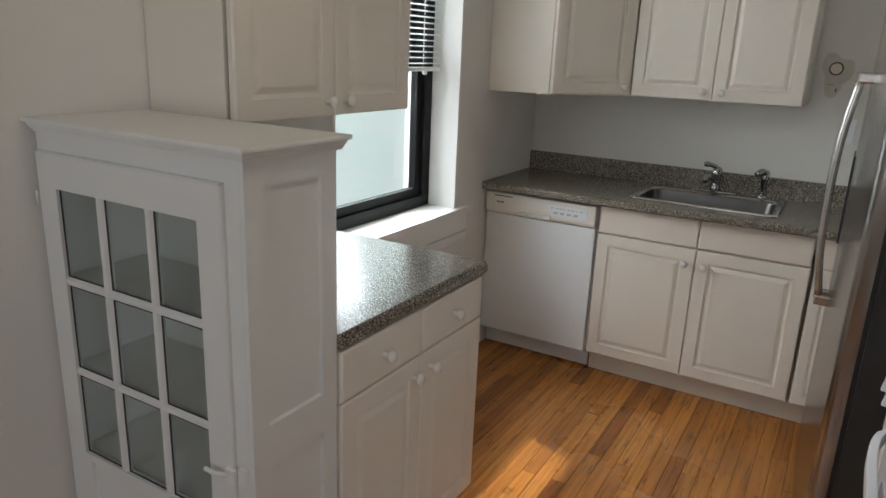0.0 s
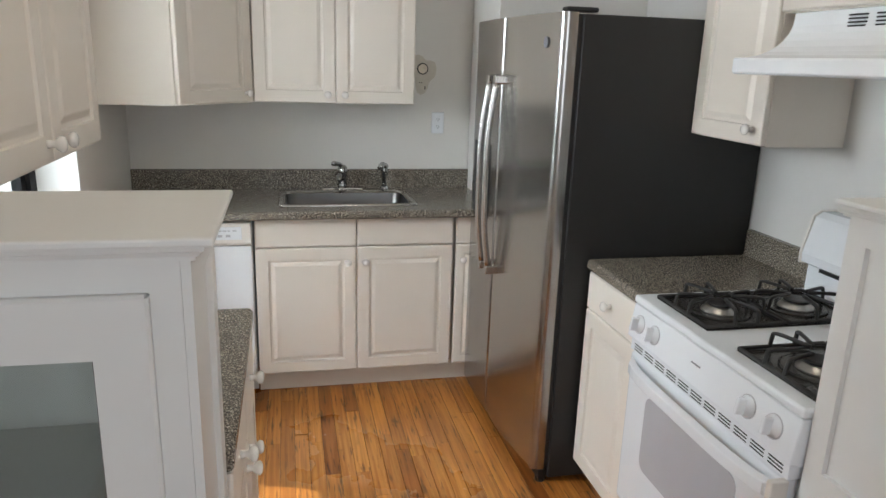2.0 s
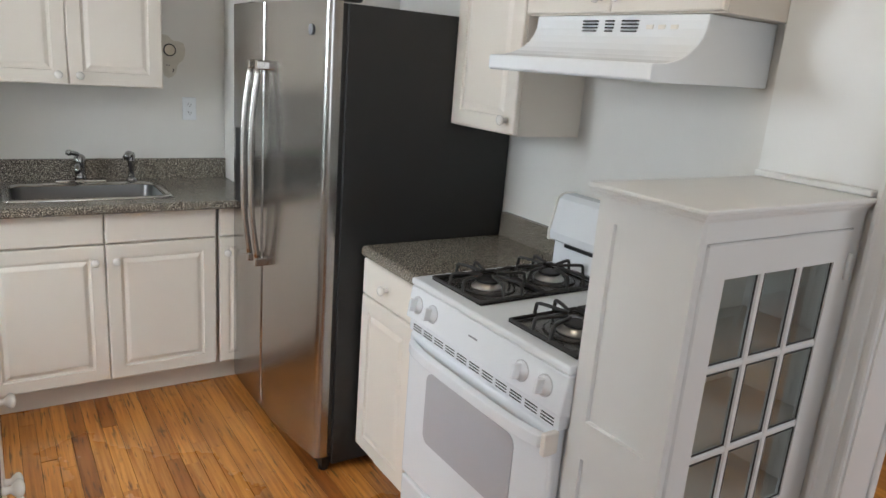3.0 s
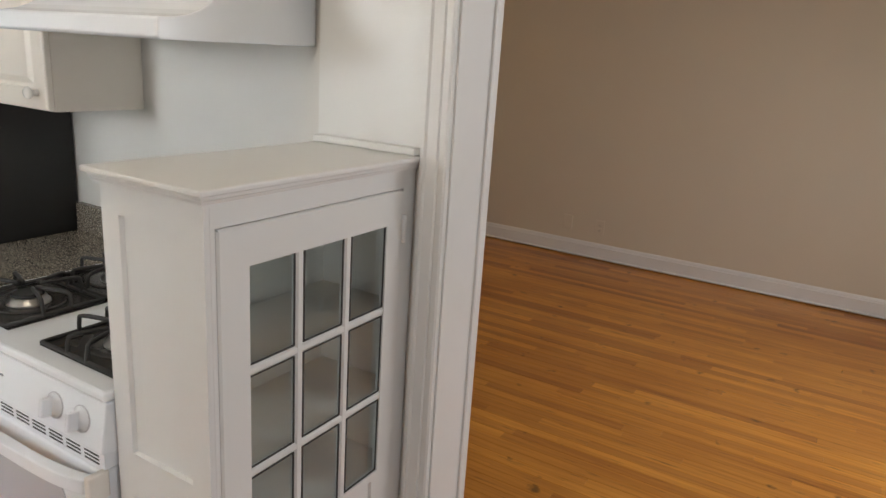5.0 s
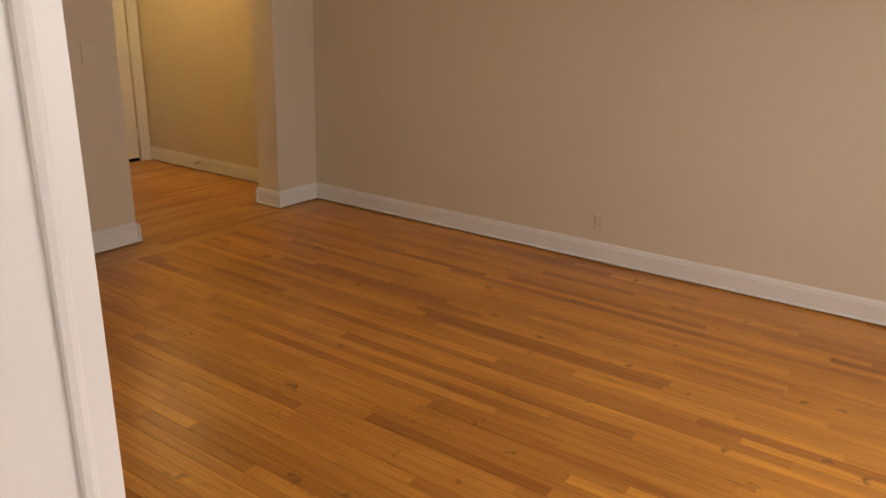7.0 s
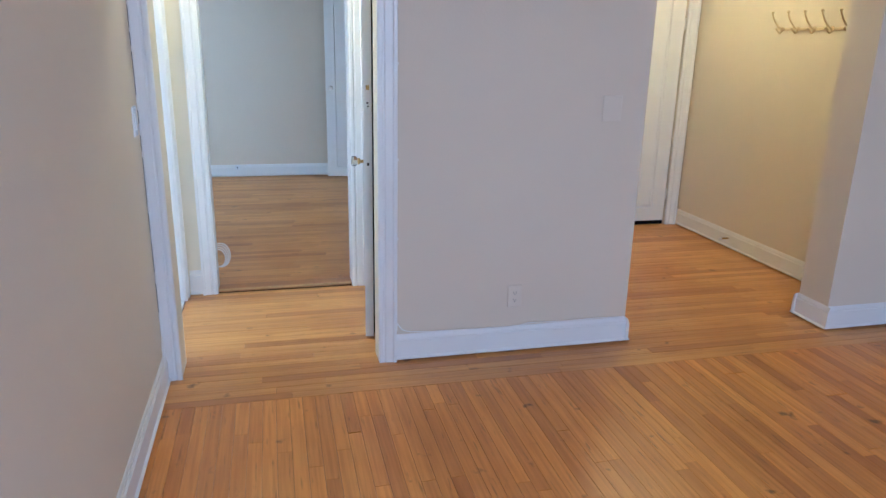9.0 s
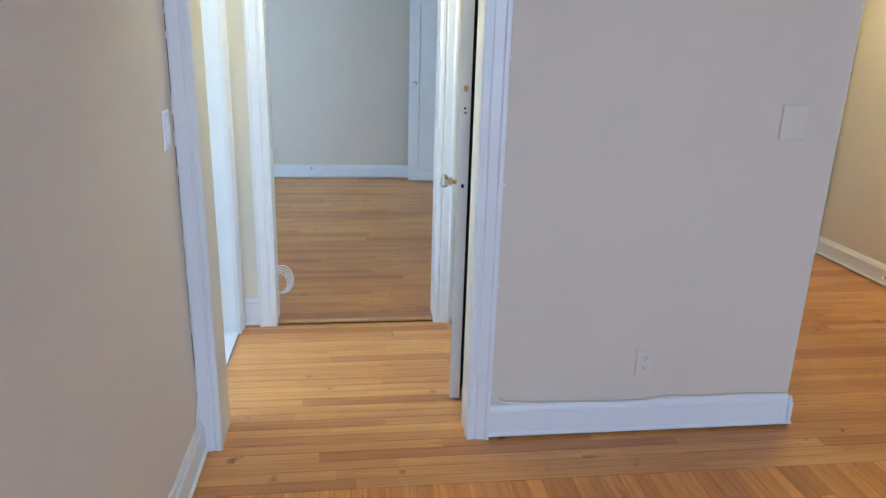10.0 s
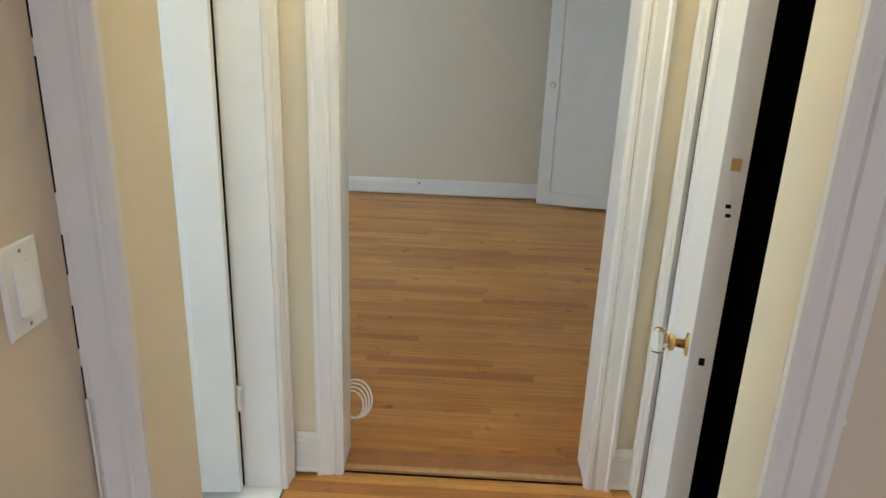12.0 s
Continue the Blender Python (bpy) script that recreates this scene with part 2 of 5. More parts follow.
M_BTILE = mat("black_ceramic_tile", (0.012, 0.012, 0.012), 0.2)
M_MARBLE = mat("marble_threshold", (0.76, 0.76, 0.74), 0.25, vary=0.06, scale=9)
M_BLIND = mat("white_blind_slat", (0.82, 0.82, 0.80), 0.4, vary=0.02)
M_CABLE = mat("white_cable", (0.80, 0.79, 0.75), 0.4)
M_RAD = mat("white_radiator_paint", (0.72, 0.71, 0.70), 0.3, vary=0.03, bump=0.2, bump_scale=40)
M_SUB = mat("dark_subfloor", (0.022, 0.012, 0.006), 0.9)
def daylight(name):
    """Pale sunlit surroundings low down, passing into the brighter sky above them."""
    m = bpy.data.materials.new(name)
    m.use_nodes = True
    nt = m.node_tree
    L, N = nt.links.new, nt.nodes.new
    b = nt.nodes["Principled BSDF"]
    b.inputs["Base Color"].default_value = (0.3, 0.3, 0.3, 1)
    xyz, r, g = N("ShaderNodeSeparateXYZ"), N("ShaderNodeMapRange"), N("ShaderNodeNewGeometry")
    r.interpolation_type = "SMOOTHSTEP"
    r.inputs[1].default_value, r.inputs[2].default_value, r.inputs[3].default_value, r.inputs[4].default_value = 1.4, 1.8, 1.0, 5.5
    L(g.outputs["Position"], xyz.inputs[0])
    L(xyz.outputs[2], r.inputs[0])
    n, mx = N("ShaderNodeTexNoise"), N("ShaderNodeMix")
    n.inputs["Scale"].default_value, n.inputs["Detail"].default_value = 1.6, 2
    L(g.outputs["Position"], n.inputs["Vector"])
    mx.data_type = "RGBA"
    mx.inputs[6].default_value, mx.inputs[7].default_value = (0.80, 1.0, 0.93, 1), (0.93, 1.0, 1.0, 1)
    L(n.outputs["Fac"], mx.inputs[0])
    L(mx.outputs[2], b.inputs["Emission Color"])
    L(r.outputs[0], b.inputs["Emission Strength"])
    return m


M_DAY = daylight("bright_daylight")
K_L, K_D = (0.66, 0.295, 0.064), (0.29, 0.098, 0.021)
H_L, H_D = (0.72, 0.375, 0.10), (0.48, 0.21, 0.052)
WOOD_K = wood("kitchen_oak_strip", False, 0, K_L, K_D, 0.78)
WOOD_KS = wood("kitchen_oak_strip_far", True, 1, K_L, K_D, 0.78)
WOOD_L = wood("living_oak_strip", False, 0, (0.77, 0.350, 0.062), (0.42, 0.155, 0.028), 0.36, 0.04)
WOOD_LS = wood("living_oak_strip_far", True, 1, (0.77, 0.350, 0.062), (0.42, 0.155, 0.028), 0.36, 0.04)
WOOD_H = wood("hall_oak_strip", False, 0, H_L, H_D, 0.3, 0.08)
WOOD_HS = wood("hall_oak_strip_far", True, 0, H_L, H_D, 0.3, 0.08)
WOOD_B = wood("border_oak_strip", False, 0, (0.48, 0.18, 0.045), (0.30, 0.10, 0.028), 0.4)
WOOD_TH = mat("worn_threshold_wood", (0.38, 0.17, 0.055), 0.4, vary=0.3, scale=12, bump=0.2)

# ---- building helpers ----
WORLD = {}


def thing(name, at=(0, 0, 0), label="", category="", group="", kind=""):
    ob = new(name)
    ob.location = at
    ob.empty_display_size = 0.05
    WORLD[ob.name] = Vector(at)
    return tagged(ob, label, category, group, kind)


def part(name, bm, material, parent=None, label="", smooth=False):
    me = bpy.data.meshes.new(name)
    bmesh.ops.recalc_face_normals(bm, faces=bm.faces)
    for f in bm.faces:
        f.smooth = smooth
    bm.to_mesh(me)
    bm.free()
    me.materials.append(material)
    ob = new(name, me)
    WORLD[ob.name] = Vector((0, 0, 0))
    if parent is not None:
        ob.parent = parent
        ob.matrix_parent_inverse = Matrix.Translation(-WORLD[parent.name])
    if label:
        ob["label"] = label
    return ob


def soft(ob, width=0.004, segments=2):
    b = ob.modifiers.new("edge", "BEVEL")
    b.width, b.segments, b.limit_method, b.angle_limit = width, segments, "ANGLE", radians(40)
    return ob


def box(bm, x0, x1, y0, y1, z0, z1):
    xs, ys, zs = sorted((x0, x1)), sorted((y0, y1)), sorted((z0, z1))
    v = [bm.verts.new((x, y, z)) for x in xs for y in ys for z in zs]
    for f in ((0, 1, 3, 2), (4, 6, 7, 5), (0, 4, 5, 1), (2, 3, 7, 6), (0, 2, 6, 4), (1, 5, 7, 3)):
        bm.faces.new([v[i] for i in f])
    return v


def bx(*a):
    bm = bmesh.new()
    box(bm, *a)
    return bm


def boxes(*many):
    bm = bmesh.new()
    for a in many:
        box(bm, *a)
    return bm


def prism(bm, poly, axis, a, b):
    """A polygon of (u, v) drawn out along an axis: 0 takes (y, z), 1 takes (x, z), 2 takes (x, y)."""
    def put(u, v, w):
        return {0: (w, u, v), 1: (u, w, v), 2: (u, v, w)}[axis]
    lo = [bm.verts.new(put(u, v, a)) for u, v in poly]
    hi = [bm.verts.new(put(u, v, b)) for u, v in poly]
    n = len(poly)
    for i in range(n):
        bm.faces.new((lo[i], lo[(i + 1) % n], hi[(i + 1) % n], hi[i]))
    bm.faces.new(lo[::-1])
    bm.faces.new(hi)
    return bm


def pr(poly, axis, a, b):
    return prism(bmesh.new(), poly, axis, a, b)


def panel(m, w, h, t, rings):
    """A slab w by h in the local xz plane, its back at y = 0 and its face towards -y, with routed rings of (inset, depth)."""
    bm = bmesh.new()
    def loop(i, y):
        return [bm.verts.new(m @ Vector(p)) for p in ((i, y, i), (w - i, y, i), (w - i, y, h - i), (i, y, h - i))]
    last = loop(0, 0)
    bm.faces.new(last)
    for i, d in rings:
        now = loop(i, -t + d)
        for k in range(4):
            bm.faces.new((last[k], last[(k + 1) % 4], now[(k + 1) % 4], now[k]))
        last = now
    bm.faces.new(last)
    return bm


RAISED = ((0, 0.005), (0.003, 0.001), (0.006, 0), (0.055, 0), (0.057, 0.007), (0.064, 0.008), (0.067, 0.008), (0.082, 0.001), (0.086, 0.0))
NARROW = ((0, 0.005), (0.003, 0.001), (0.006, 0), (0.040, 0), (0.042, 0.007), (0.047, 0.008), (0.050, 0.008), (0.060, 0.001), (0.063, 0.0))
PLAIN = ((0, 0.006), (0.003, 0.002), (0.008, 0))
FLATP = ((0, 0.002), (0.002, 0), (0.11, 0), (0.114, 0.010))


def south(x, y, z):
    return pose(x, y, z)


def west(x, y, z):
    """Local x runs to -y, the face looks to -x."""
    return Matrix.Translation((x, y, z)) @ Matrix.Rotation(radians(-90), 4, "Z")


def east(x, y, z):
    return Matrix.Translation((x, y, z)) @ Matrix.Rotation(radians(90), 4, "Z")


def lathe(bm, m, profile, seg=16):
    """Turned about local y: profile of (radius, y)."""
    rows = [[bm.verts.new(m @ Vector((r * math.cos(2 * math.pi * k / seg), y, r * math.sin(2 * math.pi * k / seg)))) for k in range(seg)] for r, y in profile]
    for a, b in zip(rows, rows[1:]):
        for k in range(seg):
            bm.faces.new((a[k], a[(k + 1) % seg], b[(k + 1) % seg], b[k]))
    bm.faces.new(rows[0])
    bm.faces.new(rows[-1][::-1])
    return bm


def lt(m, profile, seg=16):
    return lathe(bmesh.new(), m, profile, seg)


def tube(bm, pts, r, seg=8, flat=1.0):
    pts = [Vector(p) for p in pts]
    rows = []
    ref = None
    for i, p in enumerate(pts):
        d = (pts[min(i + 1, len(pts) - 1)] - pts[max(i - 1, 0)]).normalized()
        if ref is None:
            ref = Vector((0, 0, 1)) if abs(d.z) < 0.9 else Vector((1, 0, 0))
        a = (ref - d * ref.dot(d)).normalized()
        ref = a
        b = d.cross(a)
        rows.append([bm.verts.new(p + r * (math.cos(2 * math.pi * k / seg) * a + flat * math.sin(2 * math.pi * k / seg) * b)) for k in range(seg)])
    for a, b in zip(rows, rows[1:]):
        for k in range(seg):
            bm.faces.new((a[k], a[(k + 1) % seg], b[(k + 1) % seg], b[k]))
    bm.faces.new(rows[0])
    bm.faces.new(rows[-1][::-1])
    return bm


def tb(pts, r, seg=8, flat=1.0):
    return tube(bmesh.new(), pts, r, seg, flat)


def curve_pts(ctrl, n=24):
    """Smooth points through the given ones."""
    c = [Vector(p) for p in ctrl]
    c = [c[0] * 2 - c[1]] + c + [c[-1] * 2 - c[-2]]
    out = []
    per = max(2, n // (len(c) - 3))
    for i in range(1, len(c) - 2):
        for k in range(per):
            t = k / per
            out.append(0.5 * (2 * c[i] + (c[i + 1] - c[i - 1]) * t + (2 * c[i - 1] - 5 * c[i] + 4 * c[i + 1] - c[i + 2]) * t * t + (3 * c[i] - c[i - 1] - 3 * c[i + 1] + c[i + 2]) * t ** 3))
    out.append(c[-2])
    return out


KNOB = ((0.009, 0), (0.008, -0.006), (0.0065, -0.013), (0.012, -0.018), (0.0165, -0.024), (0.0165, -0.029), (0.013, -0.033), (0.005, -0.0355))


def knob(parent, m, size=1.0):
    return part("knob", lt(m, [(r * size, y * size) for r, y in KNOB]), M_KNOB, parent, "round white ceramic knob", True)


def board_run(name, parent, p0, p1, n, h=0.125, label="", cap=True, material=None):
    """A skirting board from p0 to p1 on the floor, standing out along n."""
    p0, p1, n = Vector((*p0, 0)), Vector((*p1, 0)), Vector((*n, 0))
    prof = [(0, 0.012), (0.025, 0.012), (0.026, 0.017), (0.017, 0.026), (0.017, h - 0.03), (0.012, h - 0.026), (0.012, h - 0.018), (0.007, h - 0.006), (0.003, h), (0, h)]
    bm = bmesh.new()
    a = [bm.verts.new(p0 + n * d + Vector((0, 0, z))) for d, z in prof]
    b = [bm.verts.new(p1 + n * d + Vector((0, 0, z))) for d, z in prof]
    for i in range(len(prof)):
        j = (i + 1) % len(prof)
        bm.faces.new((a[i], a[j], b[j], b[i]))
    bm.faces.new(a)
    bm.faces.new(b[::-1])
    return part(name, bm, material or M_TRIM, parent, label)


CASE = ((0, 0), (0, 0.014), (0.006, 0.018), (0.020, 0.018), (0.024, 0.013), (0.030, 0.013), (0.034, 0.018), (0.066, 0.020), (0.072, 0.026), (0.084, 0.026), (0.084, 0))


def casing(name, parent, p0, along, n, z0, z1, width=0.084):
    """An upright door casing: starts at p0, widens along 'along' (outwards), stands out along n."""
    s = width / 0.084
    a, n = Vector((*along, 0)), Vector((*n, 0))
    bm = bmesh.new()
    lo = [bm.verts.new(Vector((*p0, z0)) + a * u * s + n * d) for u, d in CASE]
    hi = [bm.verts.new(Vector((*p0, z1)) + a * u * s + n * d) for u, d in CASE]
    k = len(CASE)
    for i in range(k):
        bm.faces.new((lo[i], lo[(i + 1) % k], hi[(i + 1) % k], hi[i]))
    bm.faces.new(lo)
    bm.faces.new(hi[::-1])
    return part(name, bm, M_TRIM, parent)

# ---- structure ----
H = 2.58


def wall(name, bm, material, label=""):
    return tagged(part(name, bm, material), label or "plain painted plaster wall", "wall", kind="structure")


WEST, NORTH, EAST_L = -1.46, 3.60, 1.13
SOUTH, EAST, N_LIV = -1.44, 5.145, 4.26
wall("wall_west", boxes((-1.76, WEST, -1.74, 1.80, 0, H), (-1.76, WEST, 2.72, 3.90, 0, H), (-1.76, WEST, 1.80, 2.72, 0, 0.80), (-1.76, WEST, 1.80, 2.72, 2.15, H)), M_WALL_K, "white painted kitchen wall with a window opening")
wall("wall_north_kitchen", bx(WEST, 0.99, NORTH, 3.9, 0, H), M_WALL_K, "white painted wall behind the sink")
wall("pipe_chase", bx(0.262, 0.987, 3.12, 3.597, 0, H), M_WALL_K, "white boxed-in pipe chase beside the fridge")
wall("wall_kitchen_east", bx(0.99, 1.06, 0.655, 3.9, 0, H), M_WALL_K, "white painted kitchen wall behind the stove")
wall("pier", bx(0.945, 0.9895, 0.66, 1.03, 0, H), M_TRIM, "white painted pier beside the cased opening")
wall("wall_living_west", bx(1.06, EAST_L, 0.655, 4.257, 0, H), M_WALL_L, "cream painted living room wall")
wall("wall_opening_south", bx(0.99, EAST_L, -1.74, -1.0, 0, H), M_WALL_L)
wall("wall_opening_head", bx(0.99, EAST_L, -1.0, 0.65, 2.15, H), M_WALL_L)
wall("wall_south_dining", boxes((WEST, -1.15, -1.74, SOUTH, 0, H), (0.05, 0.99, -1.74, SOUTH, 0, H), (-1.15, 0.05, -1.74, SOUTH, 0, 0.9), (-1.15, 0.05, -1.74, SOUTH, 2.2, H)), M_WALL_K)
wall("wall_south_living", boxes((EAST_L, 2.0, -1.74, SOUTH, 0, H), (3.8, 5.3, -1.74, SOUTH, 0, H), (2.0, 3.8, -1.74, SOUTH, 0, 0.9), (2.0, 3.8, -1.74, SOUTH, 2.25, H)), M_WALL_L, "cream painted living room wall under the window")
wall("wall_east_living", bx(EAST, 5.3, SOUTH, 4.18, 0, H), M_WALL_L, "long cream painted living room wall")
wall("wall_pillar", bx(4.705, 5.3, 4.18, 4.41, 0, H), M_WALL_L, "short cream wall return beside the entry")
wall("wall_entry_east", bx(5.19, 5.34, 4.41, 6.7, 0, H), M_WALL_L, "cream painted entry wall with coat hooks")
wall("wall_entry_north", boxes((5.075, 5.19, 6.55, 6.7, 0, H), (3.36, 4.22, 6.55, 6.7, 0, H), (4.22, 5.075, 6.55, 6.7, 2.06, H)), M_WALL_L)
wall("wall_entry_west", bx(3.36, 3.475, 4.38, 6.55, 0, H), M_WALL_L)
wall("wall_north_living", boxes((2.212, 3.475, N_LIV, 4.38, 0, H), (1.30, 2.212, N_LIV, 4.38, 2.07, H)), M_WALL_L, "cream painted wall between hall and entry")
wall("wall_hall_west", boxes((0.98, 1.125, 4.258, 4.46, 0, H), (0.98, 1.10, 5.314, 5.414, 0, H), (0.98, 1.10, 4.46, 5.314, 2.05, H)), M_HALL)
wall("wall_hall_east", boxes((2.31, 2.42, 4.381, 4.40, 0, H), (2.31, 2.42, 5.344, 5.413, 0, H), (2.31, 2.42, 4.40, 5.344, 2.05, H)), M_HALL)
# Black walls and linings put the closet's shade into their colour.
wall("wall_closet_east", bx(2.9, 3.0, 4.38, 5.413, 0, H), M_DARK, "closet wall coloured black for its unlit interior")
wall("wall_closet_north", bx(2.425, 2.898, 5.349, 5.41, 0, H), M_DARK, "closet wall coloured black for its unlit interior")
wall("wall_closet_south", bx(2.425, 2.898, 4.382, 4.397, 0, H), M_DARK, "closet wall coloured black for its unlit interior")
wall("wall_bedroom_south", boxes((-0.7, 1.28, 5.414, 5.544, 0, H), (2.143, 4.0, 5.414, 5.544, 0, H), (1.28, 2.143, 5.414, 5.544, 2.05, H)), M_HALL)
wall("wall_bedroom_north", bx(-0.7, 4.0, 9.326, 9.476, 0, H), M_WALL_L, "cream painted bedroom wall")
wall("wall_bedroom_west", boxes((-0.85, -0.7, 5.414, 6.7, 0, H), (-0.85, -0.7, 8.1, 9.456, 0, H), (-0.85, -0.7, 6.7, 8.1, 0, 0.85), (-0.85, -0.7, 6.7, 8.1, 2.25, H)), M_WALL_L)
wall("wall_bedroom_east", bx(3.05, 3.2, 5.544, 9.326, 0, H), M_WALL_L)
wall("wall_bath_west", boxes((-0.85, -0.7, 4.0, 4.5, 0, H), (-0.85, -0.7, 5.2, 5.414, 0, H), (-0.85, -0.7, 4.5, 5.2, 0, 1.1), (-0.85, -0.7, 4.5, 5.2, 2.1, H)), M_TILE)
wall("wall_bath_south", bx(-0.85, 0.98, 3.9, 4.0, 0, H), M_TILE)
tagged(part("ceiling", bx(-1.9, 5.5, -1.9, 9.6, H, H + 0.12), M_CEIL), "plain white ceiling", "ceiling", kind="structure")

# window backdrops: bright overexposed daylight
for nm, b in (("backdrop_west", (-3.2, -3.19, -1.0, 7.5, -0.5, 4.5)),):
    tagged(part(nm, bx(*b), M_DAY), "pale overexposed daylight outside the window", "backdrop", kind="structure").visible_shadow = False

# ---- kitchen window ----
win = thing("window_1", (WEST, 2.26, 0.8), "black aluminium sash window with a white reveal", "window", kind="structure")
part("window_sill", boxes((-1.66, -1.425, 1.74, 2.84, 0.795, 0.822)), M_TRIM, win, "white painted sill")
soft(part("apron", boxes((-1.46, -1.442, 1.76, 2.81, 0.70, 0.794), (-1.46, -1.438, 1.76, 2.81, 0.655, 0.70)), M_TRIM, win), 0.006)
part("reveal", boxes((-1.66, -1.455, 2.702, 2.718, 0.822, 2.148), (-1.66, -1.455, 1.802, 1.818, 0.822, 2.148), (-1.66, -1.455, 1.818, 2.702, 2.13, 2.148)), M_TRIM, win, "white painted reveal")
F0, F1 = -1.66, -1.60
part("window_frame", boxes((F0, F1, 2.64, 2.702, 0.824, 2.13), (F0, F1, 1.818, 1.88, 0.824, 2.13), (F0, F1, 1.88, 2.64, 0.824, 0.875), (F0, F1, 1.88, 2.64, 2.07, 2.13)), M_BLKFRAME, win, "black aluminium frame")
part("sash", boxes((-1.65, -1.615, 2.595, 2.638, 0.877, 1.50), (-1.65, -1.615, 1.882, 1.925, 0.877, 1.50), (-1.65, -1.615, 1.925, 2.595, 0.877, 0.915), (-1.65, -1.615, 1.925, 2.595, 1.46, 1.50)), M_BLKFRAME, win, "black lower sash")
part("sash", boxes((-1.69, -1.655, 2.595, 2.638, 1.46, 2.068), (-1.69, -1.655, 1.882, 1.925, 1.46, 2.068), (-1.69, -1.655, 1.925, 2.595, 1.46, 1.50), (-1.69, -1.655, 1.925, 2.595, 2.03, 2.068)), M_BLKFRAME, win, "black upper sash")
for nm, a in (("pane", (-1.635, -1.631, 1.925, 2.595, 0.915, 1.46)), ("pane", (-1.675, -1.671, 1.925, 2.595, 1.50, 2.03))):
    part(nm, bx(*a), M_GLASS, win).visible_shadow = False

bl = thing("window_blind", (-1.56, 2.26, 1.46), "white horizontal slat blind, half lowered in the window", "blind")
part("headrail", bx(-1.585, -1.55, 1.83, 2.69, 2.085, 2.125), M_BLIND, bl)
soft(part("bottom_rail", bx(-1.585, -1.555, 1.83, 2.69, 1.452, 1.470), M_BLIND, bl), 0.004)
slat = None
for k in range(25):
    z = 1.487 + 0.0245 * k
    if slat is None:
        bm = bmesh.new()
        pts = [(-0.0125, -0.005), (-0.006, -0.0008), (0, 0.0006), (0.006, -0.0004), (0.0125, -0.004), (0.006, -0.0012), (0, -0.0002), (-0.006, -0.0016)]
        prism(bm, pts, 1, -0.43, 0.43)
        slat = part("slat", bm, M_BLIND, bl)
        slat.location = (-1.57, 2.26, z)
    else:
        s = new("slat", slat.data)
        s.parent, s.matrix_parent_inverse, s.location = bl, slat.matrix_parent_inverse, (-1.57, 2.26, z)
for y in (1.95, 2.26, 2.57):
    part("cord", tb([(-1.57, y, 1.46), (-1.57, y, 2.09)], 0.0012, 5), M_BLIND, bl)
part("pull", pr([(2.565, 1.455), (2.60, 1.455), (2.592, 1.437), (2.573, 1.437)], 0, -1.575, -1.565), M_BLIND, bl)

# ---- cabinets ----
def cab_door(parent, m, w, h, knob_at=None, rings=RAISED, name="door", t=0.019):
    d = part(name, panel(m, w, h, t, rings), M_CAB, parent)
    if knob_at:
        knob(d, m @ Matrix.Translation((knob_at[0], -t, knob_at[1])))
    return d


def base_unit(name, label, body, toe, category="cabinet"):
    c = thing(name, ((body[0] + body[1]) / 2, (body[2] + body[3]) / 2, 0), label, category, "kitchen base cabinets")
    part("body", bx(*body), M_CAB, c)
    if toe:
        part("toe_board", bx(*toe), M_CAB, c)
    return c


YF = 3.062
# sink wall
c = base_unit("base_cabinet", "cream base cabinet with raised-panel doors under the sink", (-0.855, 0.075, YF + 0.07, 3.597, 0.105, 0.74), (-0.855, 0.262, 3.125, 3.14, 0.0, 0.105))
for x, kx in ((-0.852, 0.415), (-0.392, 0.037)):
    part("drawer_front", panel(south(x, YF - 0.001, 0.737), 0.456, 0.133, 0.019, PLAIN), M_CAB, c)
    cab_door(c, south(x, YF - 0.001, 0.118), 0.456, 0.614, (kx, 0.545))
c = base_unit("base_cabinet", "narrow cream base cabinet beside the fridge", (0.077, 0.262, YF + 0.07, 3.597, 0.105, 0.872), None)
part("drawer_front", panel(south(0.080, YF - 0.001, 0.738), 0.18, 0.132, 0.019, PLAIN), M_CAB, c)
cab_door(c, south(0.080, YF - 0.001, 0.118), 0.18, 0.615, (0.032, 0.545), NARROW)

wt = thing("worktop", (-0.6, 3.3, 0.875), "speckled grey-brown laminate worktop with a raised backsplash along the sink wall", "worktop")
SX0, SX1, SY0, SY1 = -0.745, -0.098, 3.10, 3.535
bm = bmesh.new()
gx, gy = (WEST + 0.002, SX0 + 0.02, SX1 - 0.02, 0.260), (3.0, SY0 + 0.02, SY1 - 0.02, 3.597)
grid = {(i, j, k): bm.verts.new((gx[i], gy[j], z)) for i in range(4) for j in range(4) for k, z in enumerate((0.875, 0.913))}
for i in range(3):
    for j in range(3):
        if (i, j) != (1, 1):
            for k in (0, 1):
                bm.faces.new([grid[i + a, j + b, k] for a, b in ((0, 0), (1, 0), (1, 1), (0, 1))])
for i in range(3):
    for (a, b) in (((i, 3), (i + 1, 3)), ((0, i), (0, i + 1)), ((3, i), (3, i + 1))):
        bm.faces.new((grid[(*a, 0)], grid[(*b, 0)], grid[(*b, 1)], grid[(*a, 1)]))
for a, b in (((1, 1), (2, 1)), ((2, 1), (2, 2)), ((2, 2), (1, 2)), ((1, 2), (1, 1))):
    bm.faces.new((grid[(*a, 0)], grid[(*b, 0)], grid[(*b, 1)], grid[(*a, 1)]))
